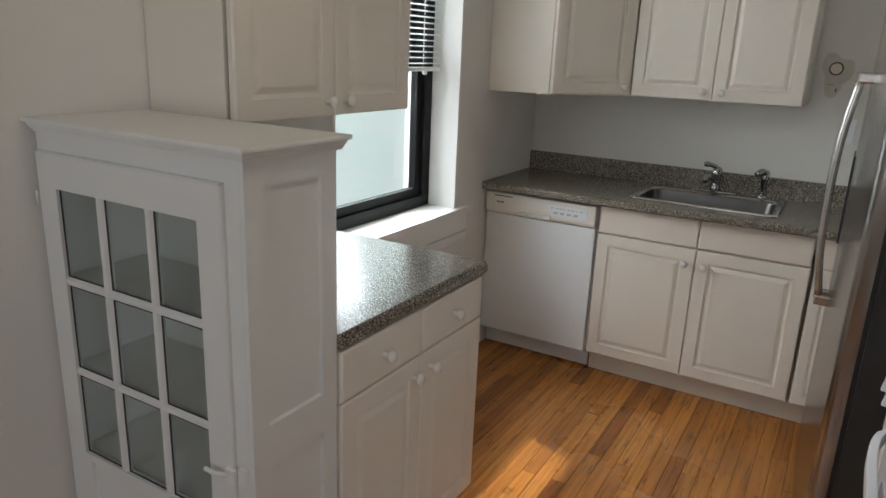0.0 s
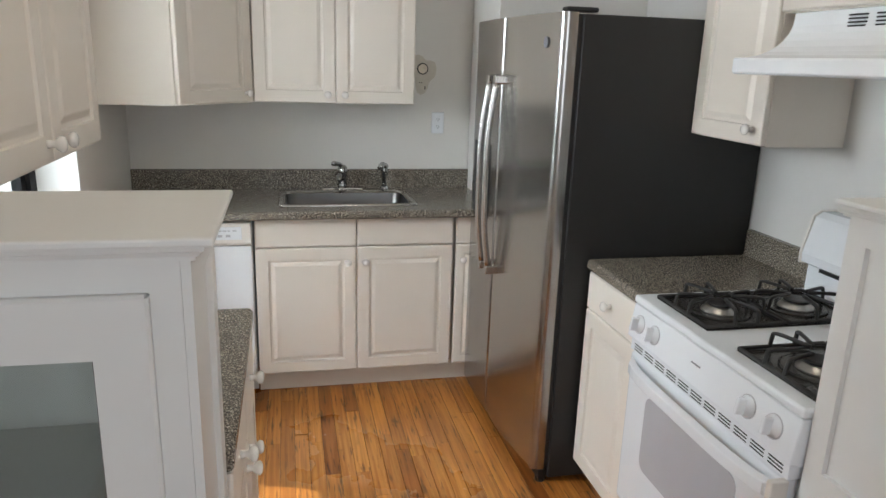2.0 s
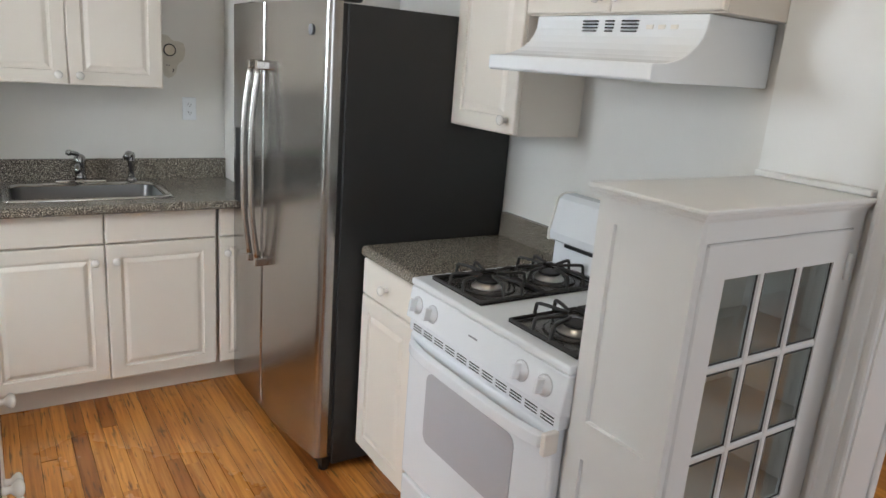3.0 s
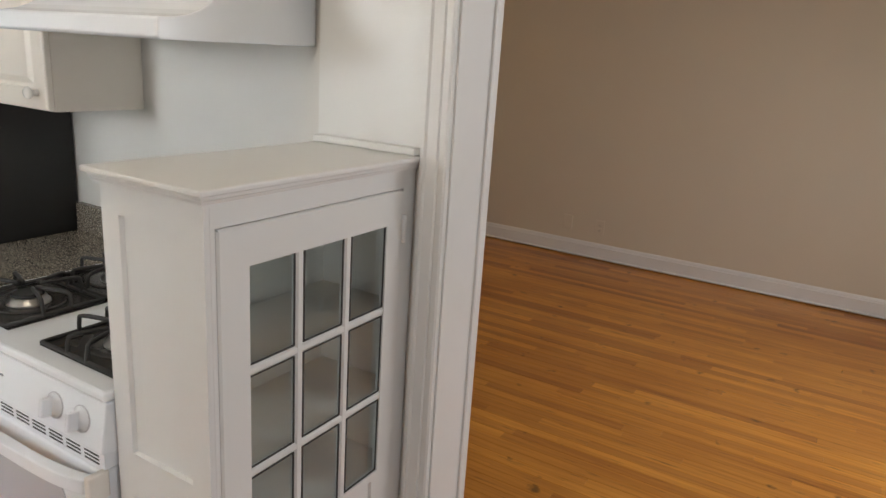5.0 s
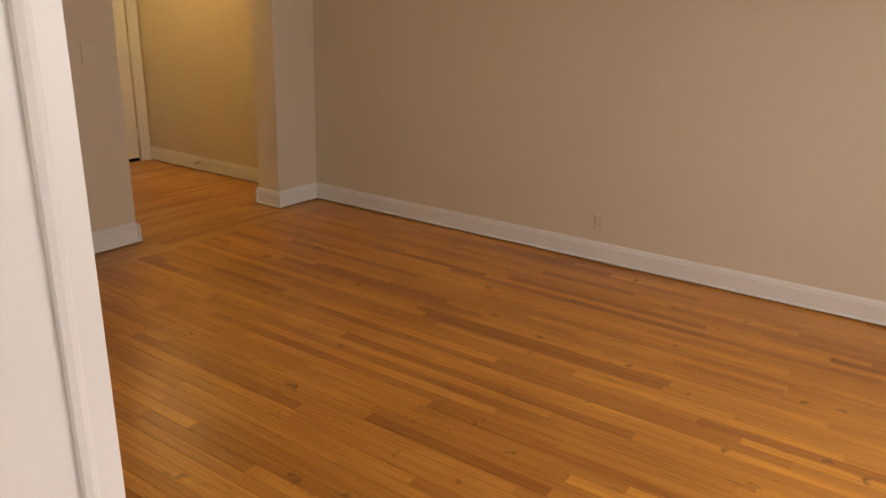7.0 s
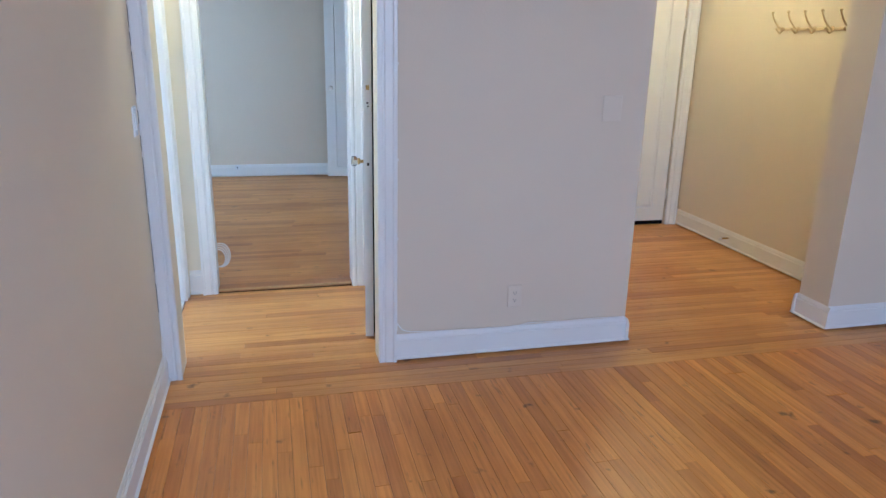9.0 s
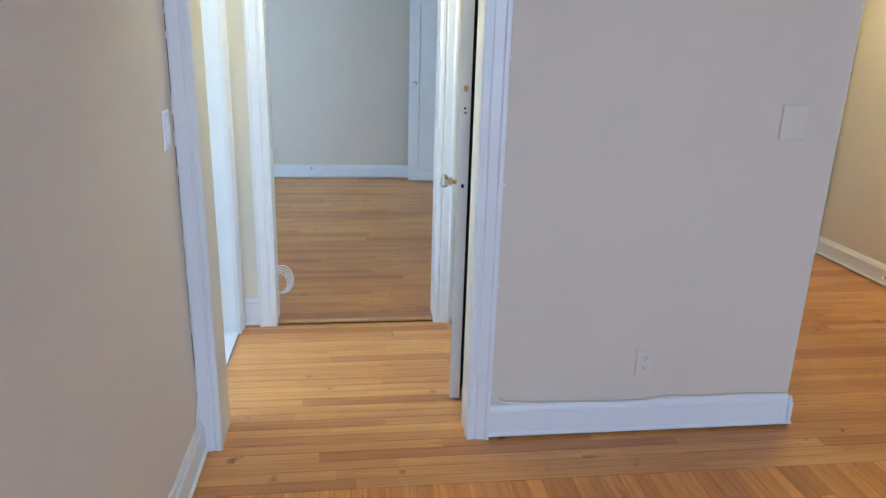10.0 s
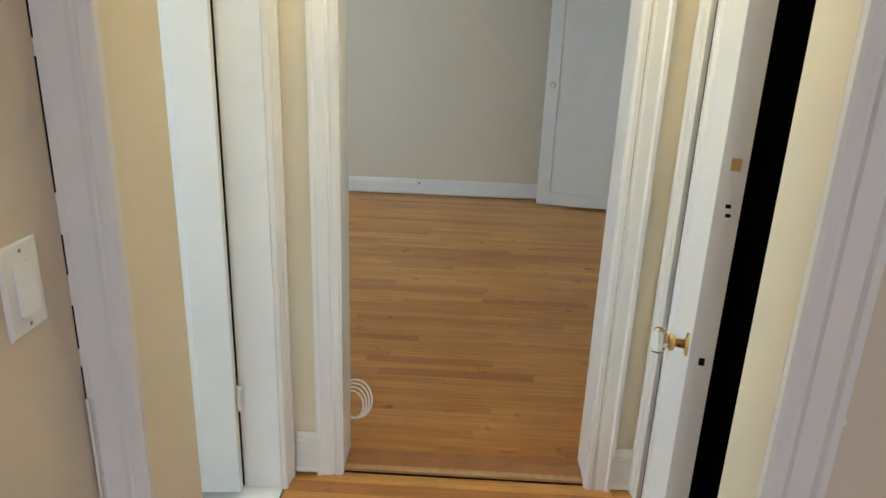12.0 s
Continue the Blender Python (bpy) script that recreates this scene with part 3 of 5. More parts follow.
nose = [[grid[i, 0, 1] for i in range(4)]] + [[bm.verts.new((x, y, z)) for x in gx] for y, z in ((2.992, 0.9095), (2.988, 0.902), (2.988, 0.884), (2.992, 0.877))] + [[grid[i, 0, 0] for i in range(4)]]
for a, b in zip(nose, nose[1:]):
    for i in range(3):
        bm.faces.new((a[i], a[i + 1], b[i + 1], b[i]))
part("top", bm, M_COUNTER, wt)
part("backsplash", bx(WEST + 0.002, 0.260, 3.575, 3.597, 0.913, 1.012), M_COUNTER, wt)

# dishwasher
dw = thing("dishwasher", (-1.155, 3.3, 0), "white built-in dishwasher with a bisque control strip", "dishwasher")
part("body", bx(-1.452, -0.862, 3.07, 3.597, 0.10, 0.868), M_APPL, dw)
soft(part("door", bx(-1.450, -0.865, 3.038, 3.068, 0.115, 0.752), M_APPL, dw), 0.006)
cp = soft(part("control_panel", pr([(3.068, 0.756), (3.030, 0.756), (3.022, 0.772), (3.026, 0.862), (3.068, 0.862)], 0, -1.450, -0.865), M_APPL_C, dw, "bisque control panel"), 0.005)
soft(part("pocket_handle", pr([(3.0255, 0.766), (3.012, 0.764), (3.014, 0.774), (3.0255, 0.784)], 0, -1.25, -1.09), M_APPL_C, cp), 0.002)
part("label_plate", bx(-1.105, -0.905, 3.0215, 3.026, 0.785, 0.842), M_APPL, cp, "white button panel")
part("label_marks", boxes(*[(-1.09 + 0.021 * k, -1.09 + 0.021 * k + (0.016 if k % 3 else 0.010), 3.0205, 3.0225, 0.823, 0.828) for k in range(8)], *[(-1.075 + 0.034 * k, -1.075 + 0.034 * k + 0.02, 3.0203, 3.0225, 0.797, 0.808) for k in range(4)]), M_PRINT, cp)
part("vent_line", bx(-1.40, -1.30, 3.021, 3.028, 0.845, 0.849), M_BLACK, cp)
part("badge", bx(-1.385, -1.345, 3.0205, 3.026, 0.812, 0.819), M_GREY, cp)
part("toe_panel", bx(-1.450, -0.862, 3.12, 3.13, 0.01, 0.112), M_APPL, dw)

# sink and taps
sk = thing("kitchen_sink", (-0.37, 3.3, 0.92), "stainless steel drop-in single bowl sink", "sink")
bm = bmesh.new()
def rloop(x0, x1, y0, y1, r, z):
    out = []
    for cx, cy, a0 in ((x1 - r, y1 - r, 0), (x0 + r, y1 - r, 90), (x0 + r, y0 + r, 180), (x1 - r, y0 + r, 270)):
        for k in range(5):
            a = radians(a0 + 22.5 * k)
            out.append(bm.verts.new((cx + r * math.cos(a), cy + r * math.sin(a), z)))
    return out
rows = [rloop(SX0, SX1, SY0, SY1, 0.03, 0.914), rloop(SX0, SX1, SY0, SY1, 0.03, 0.919), rloop(SX0 + 0.006, SX1 - 0.006, SY0 + 0.006, SY1 - 0.006, 0.028, 0.921),
        rloop(SX0 + 0.026, SX1 - 0.026, SY0 + 0.026, SY1 - 0.085, 0.045, 0.920), rloop(SX0 + 0.032, SX1 - 0.032, SY0 + 0.032, SY1 - 0.091, 0.05, 0.912),
        rloop(SX0 + 0.040, SX1 - 0.040, SY0 + 0.040, SY1 - 0.099, 0.055, 0.77), rloop(SX0 + 0.07, SX1 - 0.07, SY0 + 0.07, SY1 - 0.13, 0.05, 0.755)]
for a, b in zip(rows[:5], rows[1:5]):
    for k in range(20):
        bm.faces.new((a[k], a[(k + 1) % 20], b[(k + 1) % 20], b[k]))
part("rim", bm, M_STEEL2, sk, "bright steel rim and deck", smooth=True)
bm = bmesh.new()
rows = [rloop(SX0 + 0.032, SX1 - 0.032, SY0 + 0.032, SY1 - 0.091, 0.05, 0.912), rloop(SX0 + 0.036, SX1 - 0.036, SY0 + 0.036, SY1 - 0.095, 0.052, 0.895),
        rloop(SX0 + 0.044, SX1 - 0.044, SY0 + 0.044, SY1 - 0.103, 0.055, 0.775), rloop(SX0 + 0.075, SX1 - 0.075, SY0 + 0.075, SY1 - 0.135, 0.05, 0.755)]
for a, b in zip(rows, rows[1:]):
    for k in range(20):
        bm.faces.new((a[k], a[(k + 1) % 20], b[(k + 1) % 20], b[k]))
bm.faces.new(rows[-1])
part("basin", bm, M_SINK, sk, "steel bowl coloured dark for its inner shade", smooth=True)
part("drain", lt(pose(-0.37, 3.27, 0.7565, 90), [(0.045, 0), (0.045, 0.003), (0.03, 0.001)], 20), M_CHROME, sk)

fc = thing("faucet", (-0.425, 3.46, 0.92), "chrome lever faucet on the sink deck", "faucet")
soft(part("deck_plate", bx(-0.53, -0.32, 3.468, 3.516, 0.9205, 0.932), M_CHROME, fc), 0.005)
part("body", lt(pose(-0.425, 3.492, 0.932, 90), [(0.026, 0), (0.024, 0.012), (0.021, 0.06), (0.025, 0.078), (0.024, 0.104), (0.012, 0.116)]), M_CHROME, fc, smooth=True)
part("spout", tb(curve_pts([(-0.425, 3.485, 0.975), (-0.437, 3.44, 1.000), (-0.448, 3.37, 1.012), (-0.452, 3.33, 0.996)]), 0.0125, 10), M_CHROME, fc, smooth=True)
part("lever", tb(curve_pts([(-0.425, 3.492, 1.040), (-0.440, 3.478, 1.052), (-0.468, 3.455, 1.062)]), 0.011, 8, 0.75), M_CHROME, fc, smooth=True)
part("lever_tip", lt(pose(-0.470, 3.453, 1.048, 90), [(0.006, 0), (0.015, 0.005), (0.015, 0.020), (0.006, 0.026)], 12), M_CHROME, fc, smooth=True)
sp = thing("side_sprayer", (-0.208, 3.46, 0.92), "chrome pull-out side sprayer beside the faucet", "sprayer")
part("collar", lt(pose(-0.208, 3.492, 0.9205, 90), [(0.026, 0), (0.024, 0.010), (0.017, 0.018)]), M_CHROME, sp, smooth=True)
part("sprayer_body", lt(pose(-0.208, 3.492, 0.9385, 90), [(0.015, 0), (0.013, 0.03), (0.017, 0.07), (0.020, 0.105), (0.013, 0.118)]), M_CHROME, sp, smooth=True)
part("spray_head", tb(curve_pts([(-0.208, 3.492, 1.040), (-0.222, 3.465, 1.052), (-0.238, 3.435, 1.040)]), 0.016, 10), M_CHROME, sp, "chrome spray head", smooth=True)

# upper cabinets on the sink wall
Z0, Z1 = 1.365, 2.28
c = thing("corner_wall_cabinet", (-1.3, 3.4, Z0), "cream corner wall cabinet with a diagonal raised-panel door", "cabinet", "kitchen wall cabinets")
part("body", pr([(WEST + 0.003, 3.597), (WEST + 0.003, 3.0), (-1.145, 3.0), (-0.85, 3.31), (-0.85, 3.597)], 2, Z0, Z1), M_CAB, c)
ang = math.degrees(math.atan2(0.31, 0.295))
wd = math.hypot(0.295, 0.31)
m = pose(-1.145, 3.0, Z0, 0, 0, ang) @ Matrix.Translation((0.008, -0.001, 0.004))
cab_door(c, m, wd - 0.020, 0.90, (wd - 0.062, 0.04))
c = thing("wall_cabinet", (-0.46, 3.4, Z0), "cream two-door wall cabinet above the sink", "cabinet", "kitchen wall cabinets")
part("body", bx(-0.846, -0.092, 3.325, 3.597, Z0 + 0.004, Z1), M_CAB, c)
cab_door(c, south(-0.842, 3.314, Z0 + 0.004), 0.373, 0.90, (0.335, 0.04))
cab_door(c, south(-0.467, 3.314, Z0 + 0.004), 0.373, 0.90, (0.040, 0.04))


def plate(name, m, w, h, label, category, slots=True, switch=False, paint=None):
    p = thing(name, m.translation, label, category)
    part("cover_plate", panel(m @ Matrix.Translation((-w / 2, 0, -h / 2)), w, h, 0.006, ((0, 0.003), (0.003, 0))), paint or M_APPL, p)
    if slots:
        for dz in (-0.020, 0.020):
            s = part("socket", panel(m @ Matrix.Translation((-0.017, -0.006, dz - 0.014)), 0.034, 0.028, 0.002, ((0, 0), (0.004, 0))), paint or M_APPL, p)
            def lb(x0, x1, z0, z1):
                bm = bmesh.new()
                for v in box(bm, x0, x1, -0.0088, -0.007, z0 + dz, z1 + dz):
                    v.co = m @ v.co
                return bm
            part("slot", lb(-0.0075, -0.0055, -0.003, 0.007), M_BLACK, s)
            part("slot", lb(0.0055, 0.0075, -0.003, 0.006), M_BLACK, s)
            part("slot", lb(-0.002, 0.002, -0.010, -0.006), M_BLACK, s)
    if switch:
        bm = bmesh.new()
        vs = box(bm, -0.0165, 0.0165, -0.0075, -0.005, -0.033, 0.033)
        for v in vs:
            if v.co.y < -0.006 and v.co.z < 0:
                v.co.y = -0.013
            v.co = m @ v.co
        part("rocker", bm, M_APPL, p, "white rocker switch")
        for dz in (-0.048, 0.048):
            part("screw", lt(m @ Matrix.Translation((0, -0.006, dz)), [(0.003, 0), (0.002, -0.001)], 8), M_GREY, p)
    return p


plate("wall_outlet", south(0.088, 3.598, 1.258), 0.066, 0.112, "white duplex outlet on the wall by the fridge", "outlet")
wp = thing("capped_wall_pipe", (0.0, 3.6, 1.53), "old round pipe cap in a rough unpainted plaster patch", "pipe cap")
bm = bmesh.new()
random.seed(4)
rim = []
for k in range(22):
    a = 2 * math.pi * k / 22
    r = 0.078 * (1 + 0.22 * math.sin(3 * a + 0.6) + random.uniform(-0.08, 0.08))
    rim.append((0.004 + r * math.cos(a) * 0.8, 1.515 + r * math.sin(a) * 1.15))
prism(bm, rim, 1, 3.5965, 3.5985)
part("plaster_patch", bm, M_PLASTER, wp, "torn bare plaster patch")
part("cap", lt(south(0.0, 3.5965, 1.535), [(0.024, 0), (0.024, -0.006), (0.020, -0.008), (0.008, -0.007), (0.006, -0.010)], 20), M_PLATE, wp, "dull cream pipe cap", smooth=True)
part("cap_ring", lt(south(0.0, 3.5967, 1.535), [(0.030, 0), (0.029, -0.005), (0.0245, -0.0055)], 20), M_BLACK, wp, "dark gap round the cap")
part("bracket", pr([(-0.040, 1.480), (0.014, 1.476), (0.020, 1.446), (0.004, 1.438), (-0.012, 1.444), (-0.034, 1.452)], 1, 3.588, 3.5964), M_PLASTER, wp, "plastered lump below the cap")
for x in (-0.016, -0.005):
    part("hole", lt(south(x, 3.5879, 1.464), [(0.0028, 0), (0.0028, -0.0006)], 8), M_BLACK, wp)
part("loose_wire", tb(curve_pts([(0.010, 3.592, 1.448), (0.014, 3.586, 1.443), (0.012, 3.588, 1.432)], 10), 0.0025, 6), M_BLACK, wp)
sm = thing("latch_plate", (0.262, 3.45, 1.2), "small white painted latch plate on the pipe chase", "plate")
part("plate", bx(0.254, 0.2605, 3.395, 3.425, 1.185, 1.255), M_TRIM, sm)

# peninsula by the window
c = base_unit("base_cabinet", "cream two-door base cabinet under the window side worktop", (WEST + 0.003, -0.834, 1.034, 1.755, 0.105, 0.872), (-0.89, -0.878, 1.034, 1.755, 0.0, 0.105))
for y, kx, kd in ((1.036, 0.17, 0.31), (1.390, 0.17, 0.045)):
    d = part("drawer_front", panel(east(-0.821, y, 0.736), 0.3525, 0.134, 0.019, PLAIN), M_CAB, c)
    knob(d, east(-0.821, y, 0.738) @ Matrix.Translation((kx, -0.019, 0.066)))
    cab_door(c, east(-0.821, y, 0.118), 0.3525, 0.615, (kd, 0.565))
w2 = thing("worktop", (-1.13, 1.38, 0.875), "speckled grey-brown laminate worktop beside the window", "worktop")
part("top", pr([(WEST + 0.002, 0.875), (WEST + 0.002, 0.914), (-0.812, 0.914), (-0.804, 0.9105), (-0.799, 0.903), (-0.799, 0.884), (-0.804, 0.877), (-0.812, 0.875)], 1, 1.034, 1.764), M_COUNTER, w2)
c = thing("wall_cabinet", (-1.3, 1.4, 1.38), "cream two-door wall cabinet beside the window", "cabinet", "kitchen wall cabinets")
part("body", bx(WEST + 0.003, -1.182, 1.072, 1.825, 1.366, Z1), M_CAB, c)
for y, kx in ((1.075, 0.335), (1.450, 0.038)):
    cab_door(c, east(-1.171, y, 1.358), 0.372, 0.90, (kx, 0.04))


# ---- built-in glazed hutches ----
def hutch(x0, x1, y0, y1, ztop, dl, dr, gx0, gx1, gz0, gz1, split, over, mirror, label):
    """Pedestal cabinet between kitchen and dining, glazed door to the south, panelled end to the opening."""
    hc = thing("display_cabinet", ((x0 + x1) / 2, 0.87, 0), label, "cabinet", "built-in glazed cabinets")
    zt = ztop - 0.034
    e = x1 if not mirror else x0          # end facing the opening
    s = 1 if not mirror else -1
    wl = x0 if not mirror else x1         # end at the wall
    ei = e - s * 0.0125                   # inside of the end panel
    fa, fb = (x0, ei) if not mirror else (ei, x1)
    part("carcass", bx(wl, wl + s * 0.02, y0 + 0.021, y1, 0, zt), M_HUTCH, hc)
    part("back_panel", bx(min(wl + s * 0.0205, ei - s * 0.001), max(wl + s * 0.0205, ei - s * 0.001), y1 - 0.012, y1 - 0.001, 0.02, zt - 0.001), M_INSIDE, hc)
    gp = 0.002 if mirror else 0.0004
    part("stile", bx(fa, dl - gp, y0, y0 + 0.02, 0, zt), M_HUTCH, hc)
    part("stile", bx(dr + gp, fb, y0, y0 + 0.02, 0, zt), M_HUTCH, hc)
    part("rail", bx(dl - gp, dr + gp, y0, y0 + 0.02, ztop - 0.074 + gp, zt), M_HUTCH, hc)
    part("rail", bx(dl - gp, dr + gp, y0, y0 + 0.02, 0, 0.10), M_HUTCH, hc)
    o = over
    tx0, tx1 = (x0, x1 + o) if not mirror else (x0 - o, x1)
    soft(part("top", bx(tx0, tx1, y0 - o, y1 + 0.018, ztop - 0.011, ztop), M_HUTCH, hc, "smooth white painted top"), 0.003)
    k = (o - 0.005) / 0.023
    prof = [(0, 0), (-0.006 * k, 0.001), (-0.006 * k, 0.006), (-0.010 * k, 0.0075), (-0.012 * k, 0.013), (-0.016 * k, 0.015), (-0.017 * k, 0.0225), (0, 0.0225)]
    bm = bmesh.new()
    rows = [[bm.verts.new(c) for c in ((wl, y0 + d, zt + z), (e - s * d, y0 + d, zt + z), (e - s * d, y1 + 0.014, zt + z))] for d, z in prof]
    for q, r in zip(rows, rows[1:]):
        for j in (0, 1):
            bm.faces.new((q[j], q[j + 1], r[j + 1], r[j]))
    part("crown_moulding", bm, M_HUTCH, hc)
    part("top_core", bx(x0 + 0.002, x1 - 0.002, y0 + 0.002, y1 - 0.002, zt + 0.0005, ztop - 0.0115), M_HUTCH, hc)
    for z0, z1 in ((0.10, split), (split, zt)):
        m = east(e - 0.012, y0, z0) if not mirror else west(e + 0.012, y1, z0)
        part("end_panel", panel(m, y1 - y0, z1 - z0, 0.012, ((0, 0), (0.048, 0), (0.0495, 0.0095))), M_HUTCH, hc)
    part("plinth", bx(min(e, e - s * 0.012), max(e, e - s * 0.012), y0, y1, 0, 0.10), M_HUTCH, hc)
    xs0, xs1 = (x0 + 0.0205, ei - 0.001) if not mirror else (ei + 0.001, x1 - 0.0205)
    bar = (gz1 - gz0 - 2 * 0.022) / 3 + 0.022
    for z in (gz0 + 2 * bar - 0.012, gz0 + bar - 0.012, gz0 - 0.012):
        soft(part("shelf", bx(xs0, xs1, y0 + 0.023, y1 - 0.013, z - 0.018, z), M_INSIDE, hc), 0.003)
    part("cabinet_floor", bx(xs0, xs1, y0 + 0.03, y1 - 0.013, 0.10, 0.12), M_HUTCH, hc)
    proud = 0.012 if not mirror else 0.004
    yd0, yd1 = y0 - proud, y0 + 0.014 - proud / 2
    zb, ztp = 0.112, ztop - 0.074
    d = part("door", panel(south(gx0, yd1, zb), gx1 - gx0, gz0 - zb, yd1 - yd0, ((0, 0), (0.020, 0), (0.0215, 0.008))), M_HUTCH, hc, "white painted glazed door")
    c = 0.004
    part("door_stile", pr([(dl, yd1), (dl, yd0 + c), (dl + c, yd0), (gx0, yd0), (gx0, yd1)], 2, zb, ztp - c), M_HUTCH, d)
    part("door_stile", pr([(gx1, yd1), (gx1, yd0), (dr - c, yd0), (dr, yd0 + c), (dr, yd1)], 2, zb, ztp - c), M_HUTCH, d)
    part("door_rail", bx(gx0, gx1, yd0, yd1, gz1, ztp - c), M_HUTCH, d)
    part("door_rail", pr([(yd1, ztp - c), (yd0, ztp - c), (yd0 + c, ztp), (yd1, ztp)], 0, dl + c, dr - c), M_HUTCH, d)
    pw = (gx1 - gx0 - 2 * 0.024) / 3
    ph = (gz1 - gz0 - 2 * 0.022) / 3
    for i in (1, 2):
        xm = gx0 + i * pw + (i - 1) * 0.024
        part("glazing_bar", pr([(xm, yd1 - 0.001), (xm, yd0 + 0.008), (xm + 0.006, yd0 + 0.001), (xm + 0.018, yd0 + 0.001), (xm + 0.024, yd0 + 0.008), (xm + 0.024, yd1 - 0.001)], 2, gz0, gz1), M_HUTCH, d)
        zm = gz0 + i * ph + (i - 1) * 0.022
        part("glazing_bar", pr([(yd1 - 0.002, zm), (yd0 + 0.009, zm), (yd0 + 0.002, zm + 0.006), (yd0 + 0.002, zm + 0.016), (yd0 + 0.009, zm + 0.022), (yd1 - 0.002, zm + 0.022)], 0, gx0, gx1), M_HUTCH, d)
    for i in range(3):
        for k in range(3):
            px, pz = gx0 + i * (pw + 0.024), gz0 + k * (ph + 0.022)
            g = part("pane", bx(px - 0.003, px + pw + 0.003, yd1 - 0.009, yd1 - 0.006, pz - 0.003, pz + ph + 0.003), M_OLDGLASS, d, "old clear glass pane")
            g.visible_shadow = False
            ya, yb, w = yd1 - 0.0125, yd1 - 0.0095, 0.0028
            # Thin dark frame along the edges of each pane.
            part("pane_line", boxes((px, px + w, ya, yb, pz, pz + ph), (px + pw - w, px + pw, ya, yb, pz, pz + ph), (px + w, px + pw - w, ya, yb, pz, pz + w), (px + w, px + pw - w, ya, yb, pz + ph - w * 0.6, pz + ph)), M_PANE_LINE, d, "thin dark line round the pane")
    # latch near the opening end, hinges at the wall end
    lx = dr if not mirror else dl
    lz = 0.685
    part("latch", boxes((lx - 0.012, lx + 0.012, yd0 - 0.010, yd0 - 0.001, lz - 0.016, lz + 0.016), (lx + s * 0.014, lx + s * 0.034, y0 - 0.012, y0 - 0.001, lz - 0.018, lz + 0.018)), M_TRIM, d, "paint-covered cupboard latch")
    part("latch_tongue", tb([(lx - s * 0.008, yd0 - 0.008, lz), (lx - s * 0.03, yd0 - 0.022, lz + 0.004), (lx - s * 0.055, yd0 - 0.026, lz + 0.010)], 0.006, 8, 0.6), M_TRIM, d, smooth=True)
    hx = dl if not mirror else dr
    hh = 0.032 if mirror else 0.016
    for hz in (1.19, 0.30):
        part("hinge", tb([(hx, yd0 - 0.004, hz - hh), (hx, yd0 - 0.004, hz + hh)], 0.0055 if mirror else 0.0035, 8), M_TRIM, d, smooth=True)
    return hc


hutch(WEST + 0.004, -0.812, 0.765, 1.03, 1.372, -1.450, -0.862, -1.382, -0.929, 0.553, 1.218, 0.738, 0.031, False, "white built-in cabinet with a nine-pane glass door beside the window")
hutch(0.338, 0.942, 0.733, 1.000, 1.354, 0.362, 0.893, 0.430, 0.833, 0.592, 1.205, 0.752, 0.026, True, "white built-in cabinet with a nine-pane glass door beside the opening")
tagged(soft(part("ledge_trim", bx(0.912, 0.943, 0.72, 1.02, 1.3545, 1.371), M_TRIM), 0.004), "thin white trim strip along the pier", "trim", kind="structure")

# ---- fridge ----
fr = thing("refrigerator", (0.6, 2.6, 0), "stainless side-by-side refrigerator with dark grey sides", "refrigerator")
soft(part("body", bx(0.26, 0.985, 2.148, 3.055, 0.024, 1.742), M_FRSIDE, fr, "charcoal textured cabinet"), 0.004)


def fr_x(y):
    u = (y - 2.16) / 0.885
    return 0.196 - 0.052 * u - 0.022 * 4 * u * (1 - u)


def fr_door(ya, yb):
    pts = []
    cuts = [0, 0.002, 0.005, 0.010, 0.016, 0.022, 0.034] + [0.034 + (yb - ya - 0.046) * k / 10 for k in range(1, 11)] + [yb - ya - 0.012 + c for c in (0.004, 0.008, 0.0105, 0.012)]
    for c in cuts:
        y = ya + c
        x = fr_x(y)
        near, far = abs(y - ya), abs(yb - y)
        r = 0.022 if ya < 2.2 else 0.012
        if near < r:
            x += r - math.sqrt(r * r - (r - near) ** 2)
        if far < 0.012:
            x += 0.012 - math.sqrt(0.012 ** 2 - (0.012 - far) ** 2)
        pts.append((x, y))
    pts += [(0.245, yb), (0.245, ya)]
    return pr(pts, 2, 0.058, 1.748)


YG = 2.655
d1 = part("door", fr_door(2.160, YG - 0.003), M_STEEL, fr, "brushed stainless fridge door", True)
d2 = part("door", fr_door(YG + 0.003, 3.045), M_STEEL, fr, "brushed stainless freezer door", True)
for d in (d1, d2):
    d.data.set_sharp_from_angle(angle=radians(25))
part("gasket", bx(0.2455, 0.2595, 2.158, 3.047, 0.075, 1.742), M_BLACK, fr, "black door gasket")
for dd, y in ((d1, YG - 0.042), (d2, YG + 0.042)):
    x = fr_x(y)
    h = part("handle", tb(curve_pts([(x - 0.035, y, 0.745), (x - 0.058, y, 0.93), (x - 0.064, y, 1.14), (x - 0.058, y, 1.33), (x - 0.035, y, 1.51)]), 0.013, 12, 0.8), M_STEEL2, dd, "curved steel bar handle", True)
    for z in (0.737, 1.515):
        soft(part("handle_mount", bx(x - 0.048, x + 0.01, y - 0.012, y + 0.012, z - 0.018, z + 0.018), M_STEEL2, h), 0.006)
part("dispenser", bx(fr_x(2.87) - 0.006, 0.22, 2.76, 2.98, 0.92, 1.24), M_BLACK, d2, "black water dispenser")
part("badge", lt(west(fr_x(2.27) - 0.0005, 2.27, 1.652), [(0.019, 0), (0.019, -0.003), (0.016, -0.004)], 20), M_GREY, d1, "round grey badge")
